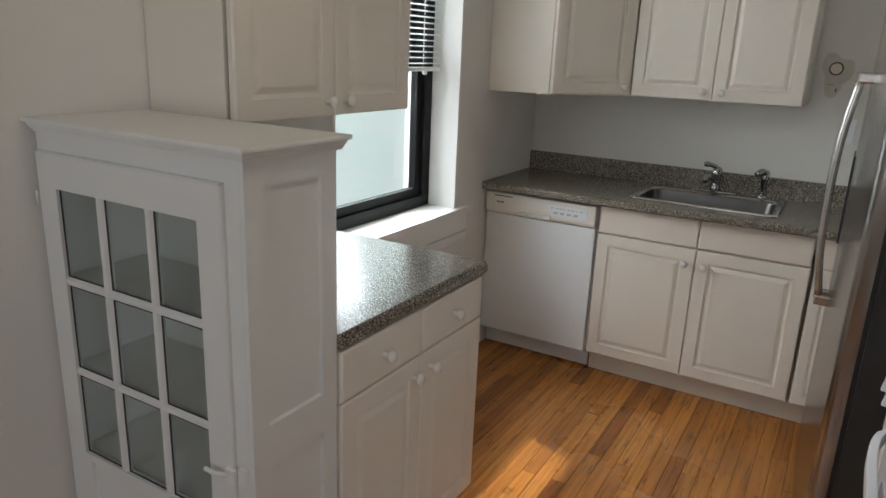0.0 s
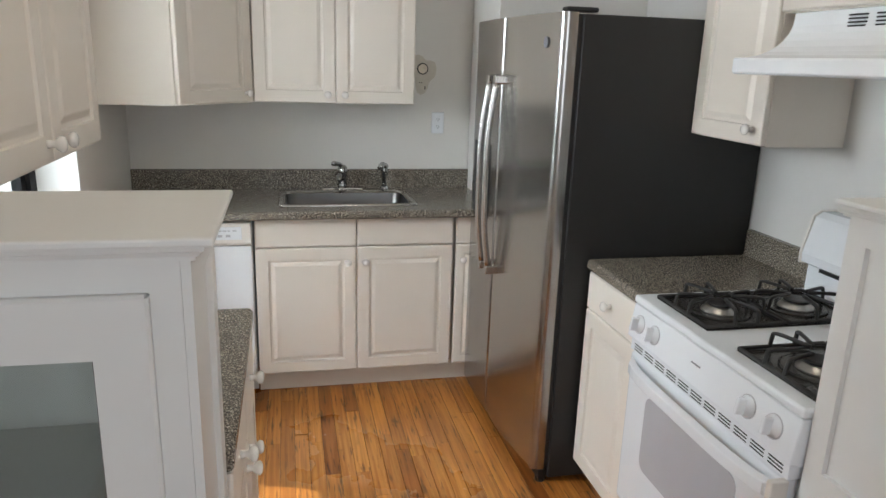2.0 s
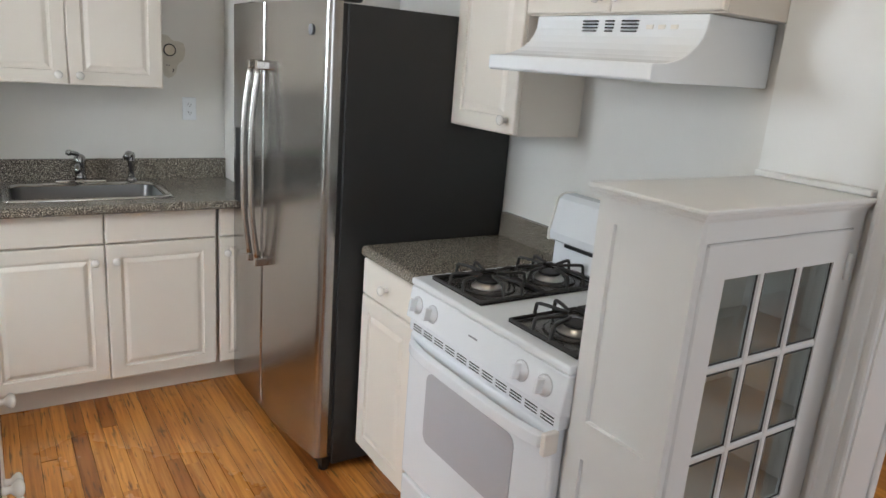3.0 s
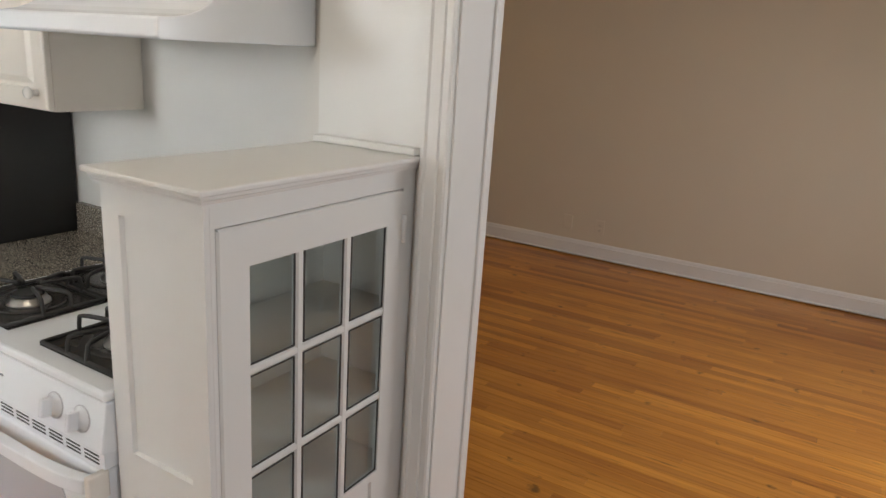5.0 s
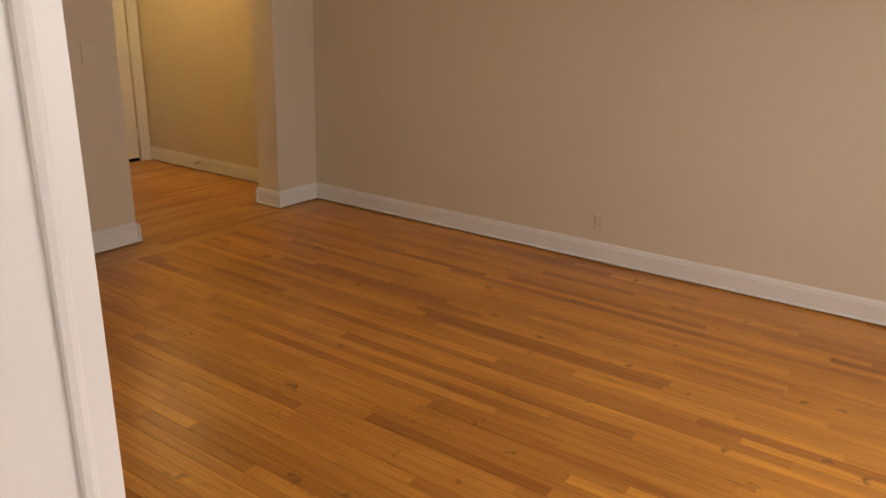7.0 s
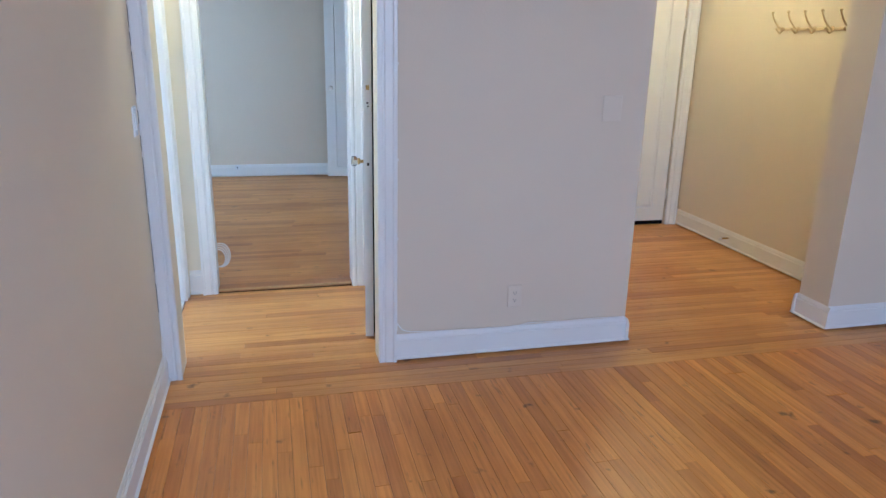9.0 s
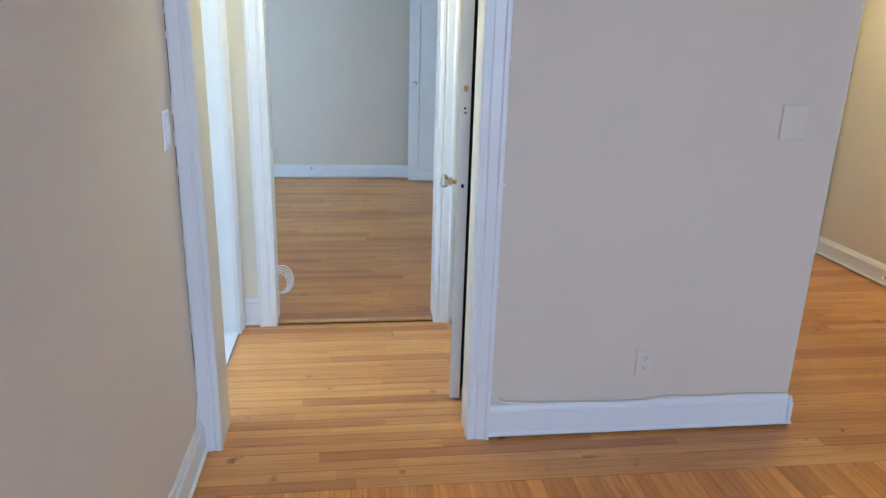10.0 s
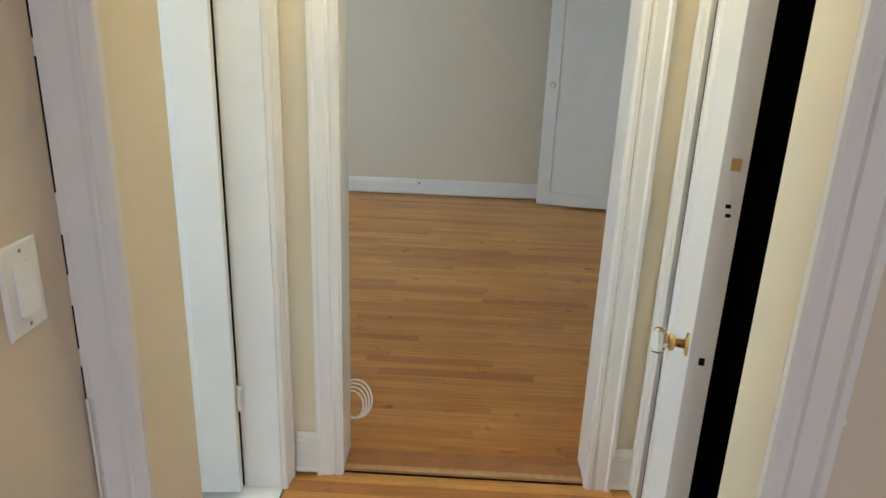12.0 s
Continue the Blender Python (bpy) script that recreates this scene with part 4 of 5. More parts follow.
soft(part("hinge_cover", bx(0.205, 0.315, 2.158, 2.215, 1.7485, 1.764), M_BLACK, fr, "black hinge cover"), 0.006)
soft(part("hinge_cover", bx(0.205, 0.315, 2.99, 3.047, 1.7485, 1.764), M_BLACK, fr, "black hinge cover"), 0.006)
part("base_grille", bx(0.225, 0.258, 2.16, 3.045, 0.014, 0.055), M_BLACK, fr)
for y in (2.18, 3.02):
    part("foot", lt(pose(0.240, y, 0.0, 90), [(0.020, 0), (0.020, 0.012), (0.011, 0.014), (0.011, 0.026)], 12), M_BLACK, fr)
    part("foot", lt(pose(0.93, y, 0.0, 90), [(0.020, 0), (0.020, 0.012), (0.011, 0.014), (0.011, 0.026)], 12), M_BLACK, fr)

# ---- small base cabinet by the stove ----
c = base_unit("base_cabinet", "cream one-door base cabinet between fridge and stove", (0.377, 0.987, 1.745, 2.125, 0.105, 0.872), (0.435, 0.447, 1.745, 2.125, 0.0, 0.105))
d = part("drawer_front", panel(west(0.364, 2.122, 0.738), 0.372, 0.132, 0.019, PLAIN), M_CAB, c)
knob(d, west(0.364, 2.122, 0.738) @ Matrix.Translation((0.186, -0.019, 0.066)))
cab_door(c, west(0.364, 2.122, 0.118), 0.372, 0.615)
w3 = thing("worktop", (0.67, 1.93, 0.875), "speckled grey-brown laminate worktop beside the stove", "worktop")
part("top", pr([(0.988, 0.875), (0.988, 0.914), (0.352, 0.914), (0.344, 0.9105), (0.339, 0.903), (0.339, 0.884), (0.344, 0.877), (0.352, 0.875)], 1, 1.743, 2.130), M_COUNTER, w3)
part("backsplash", bx(0.965, 0.988, 1.743, 2.130, 0.914, 1.01), M_COUNTER, w3)

# wall cabinets and hood on the stove wall
c = thing("wall_cabinet", (0.85, 1.95, 1.36), "cream single-door wall cabinet beside the range hood", "cabinet", "kitchen wall cabinets")
part("body", bx(0.712, 0.987, 1.766, 2.148, 1.358, Z1), M_CAB, c)
cab_door(c, west(0.711, 2.146, 1.362), 0.378, 0.905, (0.335, 0.045))
c = thing("wall_cabinet", (0.85, 1.4, 1.74), "cream two-door wall cabinet above the range hood", "cabinet", "kitchen wall cabinets")
part("body", bx(0.712, 0.987, 1.034, 1.762, 1.742, Z1), M_CAB, c)
for y, kx in ((1.760, 0.325), (1.397, 0.035)):
    cab_door(c, west(0.711, y, 1.746), 0.361, 0.52, (kx, 0.04))

hd = thing("range_hood", (0.75, 1.4, 1.57), "white under-cabinet range hood with curved ends", "range hood")
prof = [(0.985, 1.74), (0.985, 1.575), (0.535, 1.570), (0.528, 1.576), (0.528, 1.610), (0.534, 1.614)]
for k in range(9):
    a = radians(90 * k / 8)
    prof.append((0.54 + 0.165 * math.sin(a), 1.614 + 0.112 * (1 - math.cos(a))))
prof.append((0.705, 1.74))
soft(part("canopy", pr(prof, 1, 1.078, 1.715), M_APPL, hd, "white enamelled canopy"), 0.003)
for g, ys in enumerate((1.475, 1.40, 1.325)):
    for k in range(4):
        y0 = ys - (0.028 if g != 1 else 0.014)
        part("vent_slot", bx(0.696, 0.7035, y0, ys + (0.028 if g != 1 else 0.014), 1.695 + 0.009 * k, 1.699 + 0.009 * k), M_BLACK, hd)
for k in range(3):
    soft(part("rocker_switch", bx(0.699, 0.706, 1.165 + 0.04 * k, 1.187 + 0.04 * k, 1.703, 1.714), M_APPL_C, hd), 0.001)

# ---- gas stove ----
st = thing("gas_stove", (0.65, 1.36, 0), "white freestanding gas range with four burners", "stove")
SY_0, SY_1 = 1.003, 1.735
part("body", bx(0.36, 0.975, SY_0 + 0.006, SY_1 - 0.004, 0.03, 0.895), M_APPL, st)
soft(part("cooktop", boxes((0.318, 0.968, SY_0, SY_1, 0.895, 0.918)), M_APPL, st, "white enamel cooktop"), 0.007)
cpz = pr([(0.360, 0.893), (0.322, 0.893), (0.306, 0.79), (0.360, 0.775)], 1, SY_0 + 0.002, SY_1 - 0.002)
cpn = soft(part("control_panel", cpz, M_APPL, st, "sloping white control panel"), 0.004)
tilt = Matrix.Rotation(radians(-8.8), 4, "X")
for y in (1.678, 1.592, 1.165, 1.075):
    m = west(0.3145, y, 0.842) @ tilt
    k = part("knob", lt(m, [(0.026, 0), (0.026, -0.004), (0.019, -0.006), (0.0185, -0.010)], 20), M_APPL, cpn, "white burner knob", True)
    part("dial_ring", lt(m, [(0.0285, -0.0005), (0.0285, -0.0022), (0.0262, -0.0025)], 20), M_PRINT, k, "grey printed dial ring")
    bm = bmesh.new()
    for v in box(bm, -0.0055, 0.0055, -0.032, -0.008, -0.020, 0.020):
        v.co = m @ v.co
    soft(part("grip", bm, M_APPL, k), 0.003)
    bm = bmesh.new()
    for v in box(bm, -0.001, 0.001, -0.0045, -0.0035, 0.0195, 0.025):
        v.co = m @ v.co
    part("pointer", bm, M_GREY, k)
m = west(0.3145, 1.718, 0.842) @ tilt
soft(part("light_switch", bx(0.3105, 0.318, 1.712, 1.724, 0.828, 0.852), M_APPL_C, cpn), 0.002)
part("badge_marks", boxes((0.3125, 0.3145, 1.36, 1.40, 0.846, 0.850)), M_GREY, cpn)
# vent strip
vs = part("vent_strip", pr([(0.360, 0.774), (0.318, 0.785), (0.318, 0.748), (0.360, 0.748)], 1, SY_0 + 0.012, SY_1 - 0.012), M_APPL, st)
for k in range(11):
    for z in (0.755, 0.7635, 0.772):
        y = SY_0 + 0.030 + k * 0.062
        part("vent_slot", bx(0.3172, 0.319, y, y + 0.048, z - 0.0018, z + 0.0018), M_BLACK, vs)
ov = soft(part("oven_door", bx(0.318, 0.358, SY_0 + 0.020, SY_1 - 0.012, 0.235, 0.744), M_APPL, st, "white oven door"), 0.012, 3)
bm = bmesh.new()
def rrect(bm, y0, y1, z0, z1, r, xa, xb):
    poly = []
    for cy, cz, a0 in ((y1 - r, z1 - r, 0), (y0 + r, z1 - r, 90), (y0 + r, z0 + r, 180), (y1 - r, z0 + r, 270)):
        for k in range(6):
            a = radians(a0 + 18 * k)
            poly.append((cy + r * math.cos(a), cz + r * math.sin(a)))
    return prism(bm, poly, 0, xa, xb)
part("oven_window", rrect(bm, 1.165, 1.600, 0.412, 0.652, 0.032, 0.3155, 0.3195), M_OVGLASS, ov, "grey tinted oven window")
hy0, hy1 = SY_0 + 0.025, SY_1 - 0.025
bow = [(0.318 - 0.046 * (1 - (2 * k / 24 - 1) ** 4) ** 0.5, hy0 + (hy1 - hy0) * k / 24) for k in range(25)]
inner = [(min(0.3185, x + 0.020), y) for x, y in bow[1:-1]]
bm = bmesh.new()
for (xa, ya), (xb_, yb), (xc, yc), (xd, yd) in zip(bow[:-1], bow[1:], [bow[0]] + inner, inner + [bow[-1]]):
    t0, t1 = 0.727, 0.688
    vs_ = [bm.verts.new(q) for q in ((xa, ya, t0 - 0.006), (xb_, yb, t0 - 0.006), (xd, yd, t0), (xc, yc, t0), (xa, ya, t1), (xb_, yb, t1), (xd, yd, t1), (xc, yc, t1))]
    for f in ((0, 1, 2, 3), (4, 5, 1, 0), (3, 2, 6, 7), (7, 6, 5, 4)):
        bm.faces.new([vs_[q] for q in f])
bmesh.ops.remove_doubles(bm, verts=bm.verts[:], dist=0.0004)
bmesh.ops.recalc_face_normals(bm, faces=bm.faces[:])
hb = soft(part("handle", bm, M_APPL, ov, "broad bowed white oven handle"), 0.003)
soft(part("end_cap", bx(0.284, 0.33, SY_0 + 0.0165, SY_0 + 0.033, 0.682, 0.742), M_APPL_C, ov), 0.004)
soft(part("drawer", bx(0.322, 0.358, SY_0 + 0.012, SY_1 - 0.012, 0.05, 0.222), M_APPL, st, "white broiler drawer"), 0.008)
part("side_gap", bx(0.36, 0.97, SY_0 + 0.001, SY_0 + 0.005, 0.04, 0.77), M_BLACK, st)
# back guard
part("back_guard", pr([(0.905, 0.918), (0.972, 0.918), (0.972, 1.165), (0.925, 1.165), (0.900, 1.150), (0.872, 1.035), (0.875, 1.008), (0.905, 0.995)], 1, SY_0 + 0.004, SY_1 - 0.004), M_APPL, st, "white sloping back guard")
part("back_vent", bx(0.898, 0.906, SY_0 + 0.06, SY_1 - 0.06, 0.985, 0.9955), M_BLACK, st)
for y in (SY_0 + 0.003, SY_1 - 0.003):
    part("end_cap", pr([(0.898, 1.0), (0.976, 1.0), (0.976, 1.168), (0.922, 1.168), (0.894, 1.152), (0.868, 1.035), (0.870, 1.003)], 1, y - 0.004, y + 0.004), M_APPL_C, st)
# wells, burners and grates
for (ya, yb) in ((1.425, 1.690), (1.030, 1.300)):
    soft(part("burner_well", bx(0.365, 0.855, ya, yb, 0.9185, 0.921), M_PAN, st, "dark stained burner well"), 0.001)
    ym = (ya + yb) / 2
    for xm in (0.485, 0.735):
        part("drip_bowl", lt(pose(xm, ym, 0.9212, 90), [(0.084, 0), (0.086, 0.0025), (0.080, 0.003), (0.060, 0.0012), (0.040, 0.001)], 24), M_PAN, st, "dull dark drip bowl", True)
        b = part("burner", lt(pose(xm, ym, 0.9225, 90), [(0.050, 0), (0.049, 0.005), (0.043, 0.009), (0.040, 0.017), (0.034, 0.018)], 24), M_BURN, st, "aluminium gas burner", True)
        part("burner_cap", lt(pose(xm, ym, 0.9406, 90), [(0.033, 0), (0.036, 0.002), (0.036, 0.006), (0.032, 0.0085), (0.004, 0.0095)], 24), M_GRATE, b, "dark burner cap")
        bm = bmesh.new()
        r, hl, zl, zg = 0.0056, 0.118, 0.9275, 0.966
        xa, xb_ = xm - hl, xm + hl
        tube(bm, [(xa, ya + 0.008, zl), (xb_, ya + 0.008, zl), (xb_, yb - 0.008, zl), (xa, yb - 0.008, zl), (xa, ya + 0.008, zl)], r, 6)
        for dx, dy in ((1, 0), (-1, 0), (0, 1), (0, -1)):
            ed = Vector((xm + dx * hl, ym + dy * ((yb - ya) / 2 - 0.008), zl))
            sd = Vector((dy, dx, 0)) * 0.034
            into = Vector((-dx, -dy, 0))
            tip = Vector((xm + dx * 0.030, ym + dy * 0.030, zg))
            for q in (sd, -sd):
                tube(bm, curve_pts([ed + q, ed + q + into * 0.003 + Vector((0, 0, 0.024)), ed + q * 0.9 + into * 0.014 + Vector((0, 0, zg - zl)), tip + q * 0.15], 12), r * 0.95, 6)
        part("grate", bm, M_GRATE, st, "black iron pan support", True)

# ---- trim: opening, doorways, skirtings ----
tr = thing("trim_opening", (1.0, 0.65, 0), "white moulded casing of the wide opening", "trim", kind="structure")
part("jamb", bx(0.945, 1.128, 0.640, 0.654, 0, 2.15), M_TRIM, tr, "flat white jamb")
part("bead", pr([(1.090, 0.6395), (1.091, 0.634), (1.097, 0.632), (1.103, 0.634), (1.105, 0.6365), (1.128, 0.6365), (1.128, 0.6395)], 2, 0, 2.15), M_TRIM, tr)
casing("casing", tr, (0.944, 0.645), (0, 1), (-1, 0), 0, 2.15, 0.064)
casing("casing", tr, (1.131, 0.69), (0, 1), (1, 0), 0, 2.15, 0.086)
part("jamb", bx(0.985, 1.135, -1.0, -0.982, 0, 2.15), M_TRIM, tr)
part("head", bx(0.985, 1.135, -0.982, 0.632, 2.131, 2.149), M_TRIM, tr)

sk = thing("baseboard", (3, 2, 0), "white moulded skirting boards", "baseboard", kind="structure")
board_run("baseboard_run", sk, (EAST, SOUTH), (EAST, 4.18), (-1, 0), 0.14)
board_run("baseboard_run", sk, (EAST_L, 0.76), (EAST_L, 4.235), (1, 0), 0.14)
board_run("baseboard_run", sk, (2.222, N_LIV), (3.475, N_LIV), (0, -1), 0.14)
board_run("baseboard_run", sk, (3.475, N_LIV - 0.026), (3.475, 6.55), (1, 0), 0.14)
board_run("baseboard_run", sk, (4.705, 4.18), (EAST, 4.18), (0, -1), 0.14)
board_run("baseboard_run", sk, (4.705, 4.154), (4.705, 4.41), (-1, 0), 0.14)
board_run("baseboard_run", sk, (4.679, 4.41), (5.19, 4.41), (0, 1), 0.14)
board_run("baseboard_run", sk, (5.19, 4.41), (5.19, 6.55), (-1, 0), 0.14)
board_run("baseboard_run", sk, (EAST_L, SOUTH), (EAST, SOUTH), (0, 1), 0.14)
board_run("baseboard_run", sk, (-0.7, 9.326), (3.05, 9.326), (0, -1), 0.14)
board_run("baseboard_run", sk, (1.13, 5.414), (1.203, 5.414), (0, -1), 0.16)
board_run("baseboard_run", sk, (2.219, 5.414), (2.31, 5.414), (0, -1), 0.16)
board_run("baseboard_run", sk, (WEST, SOUTH), (WEST, 0.73), (1, 0), 0.14)

hd_ = thing("trim_hall_door", (1.7, 4.26, 0), "white moulded casing of the hall doorway", "trim", kind="structure")
casing("casing", hd_, (1.204, N_LIV), (-1, 0), (0, -1), 0, 2.07, 0.084)
casing("casing", hd_, (2.134, N_LIV), (1, 0), (0, -1), 0, 2.07, 0.086)
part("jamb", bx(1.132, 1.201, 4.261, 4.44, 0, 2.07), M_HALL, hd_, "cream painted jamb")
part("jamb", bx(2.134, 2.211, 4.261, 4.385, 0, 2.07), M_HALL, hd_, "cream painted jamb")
bd_ = thing("trim_bedroom_door", (1.7, 5.414, 0), "white moulded casing of the bedroom doorway", "trim", kind="structure")
casing("casing", bd_, (1.287, 5.414), (-1, 0), (0, -1), 0, 2.05, 0.084)
casing("casing", bd_, (2.135, 5.414), (1, 0), (0, -1), 0, 2.05, 0.084)
part("jamb", bx(1.279, 1.292, 5.404, 5.554, 0, 2.05), M_TRIM, bd_)
part("jamb", bx(2.130, 2.144, 5.404, 5.554, 0, 2.05), M_TRIM, bd_)
part("threshold", pr([(5.419, 0.001), (5.434, 0.014), (5.499, 0.017), (5.514, 0.012), (5.544, 0.012), (5.554, 0.001)], 0, 1.292, 2.130), WOOD_TH, bd_, "worn wooden threshold")
part("joint", boxes((1.292, 2.130, 5.4145, 5.4205, 0.0005, 0.004)), M_DARK, bd_, "dark open joint")
rng = random.Random(21)
bm = bmesh.new()
x = 1.294
while x < 2.125:
    x2 = min(2.128, x + rng.uniform(0.02, 0.11))
    d = rng.uniform(0.0, 0.006)
    prism(bm, [(5.4195 + d, 0.0125), (5.4285 + d, 0.0185), (5.441, 0.0195), (5.441, 0.0125)], 0, x, x2 - 0.001)
    x = x2
tagged(part("worn_edge", bm, M_SPLINTER, bd_, "pale splintered front edge"), kind="stuff")
ba_ = thing("trim_bath_door", (1.1, 5.2, 0), "white moulded casing of the bathroom doorway", "trim", kind="structure")
casing("casing", ba_, (1.101, 5.306), (0, 1), (1, 0), 0, 2.05, 0.075)
part("jamb", bx(0.975, 1.102, 5.296, 5.314, 0, 2.05), M_TRIM, ba_)
part("jamb", bx(0.975, 1.102, 4.46, 4.474, 0, 2.05), M_TRIM, ba_)
part("threshold", bx(0.975, 1.105, 4.474, 5.296, 0.0, 0.014), M_MARBLE, ba_, "white marble threshold")
cl_ = thing("trim_closet_door", (2.2, 4.9, 0), "white moulded casing of the closet doorway", "trim", kind="structure")
casing("casing", cl_, (2.309, 5.336), (0, 1), (-1, 0), 0, 2.05, 0.070)
# Jamb coloured near-black in place of closet shade.
part("jamb", bx(2.312, 2.425, 5.329, 5.345, 0, 2.05), M_CLOSET_SHADE, cl_, "inner jamb coloured dark for the closet shade")

# ---- doors ----
def leaf(name, hinge, angle, w, label, rings=FLATP, h=2.02, t=0.035, z=0.012, inner=None):
    """A door leaf hinged at 'hinge', running from it along local x turned by angle."""
    d = thing(name, (hinge[0], hinge[1], z), label, "door", kind="structure")
    m = pose(hinge[0], hinge[1], z, 0, 0, angle)
    back = m @ Matrix.Translation((w, t, 0)) @ Matrix.Rotation(math.pi, 4, "Z") @ Matrix.Translation((0, t / 2, 0))
    part("leaf", panel(m @ Matrix.Translation((0, t / 2, 0)), w, h, t / 2, rings), M_TRIM, d)
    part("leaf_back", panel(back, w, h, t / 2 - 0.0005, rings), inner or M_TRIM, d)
    return d, m


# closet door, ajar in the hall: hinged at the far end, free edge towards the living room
# Its back face is coloured near-black to carry the closet's shade.
d, m = leaf("door_2", (2.296, 5.288), -104.5, 0.755, "white panelled closet door standing ajar, with a glass knob", t=0.044, inner=M_CLOSET_SHADE)
kb = part("knob_rose", lt(m @ Matrix.Translation((0.700, 0.0, 0.942)), [(0.024, 0), (0.022, -0.004), (0.012, -0.006)], 16), M_BRASS, d, "brass rose", True)
part("knob_shank", lt(m @ Matrix.Translation((0.700, -0.006, 0.942)), [(0.009, 0), (0.008, -0.018), (0.016, -0.020), (0.018, -0.028), (0.012, -0.031)], 16), M_BRASS, kb, "", True)
part("crystal", lt(m @ Matrix.Translation((0.700, -0.037, 0.942)), [(0.011, 0), (0.022, -0.006), (0.027, -0.016), (0.025, -0.028), (0.014, -0.034)], 12), M_GLASS, kb, "faceted clear glass knob")
def edge_mark(name, u0, u1, z0, z1, material, lab=""):
    bm = bmesh.new()
    for v in box(bm, 0.7565, 0.7578, u0, u1, z0, z1):
        v.co = m @ v.co
    part(name, bm, material, d, lab)
bm = bmesh.new()
for v in box(bm, 0.7552, 0.7570, 0.0005, 0.0435, 0.002, 2.018):
    v.co = m @ v.co
part("lock_edge", bm, M_TRIM, d, "white painted lock edge")
edge_mark("latch_bolt", 0.018, 0.029, 0.930, 0.945, M_DARK, "dark latch hole")
edge_mark("old_strike", 0.016, 0.032, 1.302, 1.324, M_BRASS, "old brass plate")
edge_mark("lock_hole", 0.018, 0.027, 1.236, 1.243, M_DARK)
edge_mark("lock_hole", 0.020, 0.029, 1.220, 1.226, M_DARK)
# bathroom door, open into the bathroom
d, m = leaf("door_3", (0.974, 5.287), 186, 0.70, "white painted bathroom door standing open", z=0.02)
for hz in (0.36, 1.75):
    hg = part("hinge", tb([(0.984, 5.28, hz - 0.045), (0.984, 5.28, hz + 0.045)], 0.007, 8), M_TRIM, d, "paint-covered butt hinge", True)
    for k in range(4):
        part("knuckle", lt(pose(0.984, 5.28, hz - 0.036 + 0.022 * k, 90), [(0.0085, 0), (0.0085, 0.014)], 8), M_TRIM, hg)
part("hinge_gap", bx(0.9715, 0.9772, 5.2885, 5.2952, 0.02, 2.04), M_DARK, d, "dark joint at the hinges")
# bedroom closet door
d, m = leaf("door_4", (3.04, 9.0), 172, 0.775, "white panelled bedroom door standing open", ((0, 0.002), (0.002, 0), (0.105, 0), (0.109, 0.010)), z=0.03)
part("knob", lt(m @ Matrix.Translation((0.715, 0.035, 0.99)) @ Matrix.Rotation(math.pi, 4, "Z"), [(0.020, 0), (0.010, -0.01), (0.010, -0.03), (0.024, -0.04), (0.022, -0.055), (0.01, -0.06)], 14), M_KNOB, d, "white door knob", True)
# entry door
d = thing("door_1", (4.65, 6.55, 0), "white painted flush apartment entry door", "door", kind="structure")
part("leaf", panel(south(4.225, 6.60, 0.035), 0.835, 2.02, 0.04, ((0, 0.002), (0.002, 0), (0.12, 0), (0.13, 0.008), (0.14, 0.008), (0.15, 0.002))), M_TRIM, d)
part("dark_gap", bx(4.225, 5.06, 6.562, 6.60, 0.001, 0.034), M_DARK, d)
for hz in (0.28, 1.72):
    part("hinge", tb([(5.062, 6.555, hz - 0.05), (5.062, 6.555, hz + 0.05)], 0.007, 8), M_TRIM, d, smooth=True)
te = thing("trim_entry_door", (5.1, 6.55, 0), "white casing of the entry door", "trim", kind="structure")
casing("casing", te, (5.072, 6.55), (1, 0), (0, -1), 0, 2.06, 0.1)

# ---- radiator ----
ra = thing("radiator", (3.06, -1.178, 0), "white painted cast iron column radiator under the window", "radiator")
COLUMN_Y = (-1.073, -1.143, -1.213, -1.283)


def radiator_section():
    """One casting: four columns between a top and a bottom header, with slots right through."""
    ys = [v for y in COLUMN_Y for v in (y + 0.0225, y - 0.0225)]
    zs = (0.085, 0.135, 0.495, 0.545)
    bm = bmesh.new()
    g = {(i, j, k): bm.verts.new((x, y, z)) for i, y in enumerate(ys) for j, z in enumerate(zs) for k, x in enumerate((-0.0225, 0.0225))}
    solid = {(i, j) for i in range(7) for j in range(3) if not (i % 2 and j == 1)}
    for i, j in solid:
        for k in (0, 1):
            bm.faces.new([g[i + a, j + b, k] for a, b in ((0, 0), (1, 0), (1, 1), (0, 1))])
        for di, dj, p, q in ((-1, 0, (0, 0), (0, 1)), (1, 0, (1, 0), (1, 1)), (0, -1, (0, 0), (1, 0)), (0, 1, (0, 1), (1, 1))):
            if (i + di, j + dj) not in solid:
                bm.faces.new((g[i + p[0], j + p[1], 0], g[i + q[0], j + q[1], 0], g[i + q[0], j + q[1], 1], g[i + p[0], j + p[1], 1]))
    return bm


for k in range(16):
    if k == 0:
        sec = soft(part("section", radiator_section(), M_RAD, ra), 0.014, 3)
        sec.location.x = 2.72
    else:
        s = soft(new("section", sec.data), 0.014, 3)
        s.parent, s.matrix_parent_inverse, s.location = ra, sec.matrix_parent_inverse, (2.72 + k * 0.046, 0, 0)
for x in (2.72, 2.72 + 15 * 0.046):
    for y in (COLUMN_Y[0], COLUMN_Y[-1]):
        part("leg", lt(pose(x, y, 0.0, 90), [(0.020, 0), (0.014, 0.02), (0.018, 0.10)], 10), M_RAD, ra)
part("pipe_cap", lt(west(2.699, -1.178, 0.135), [(0.03, 0), (0.03, -0.012), (0.02, -0.016)], 12), M_RAD, ra)

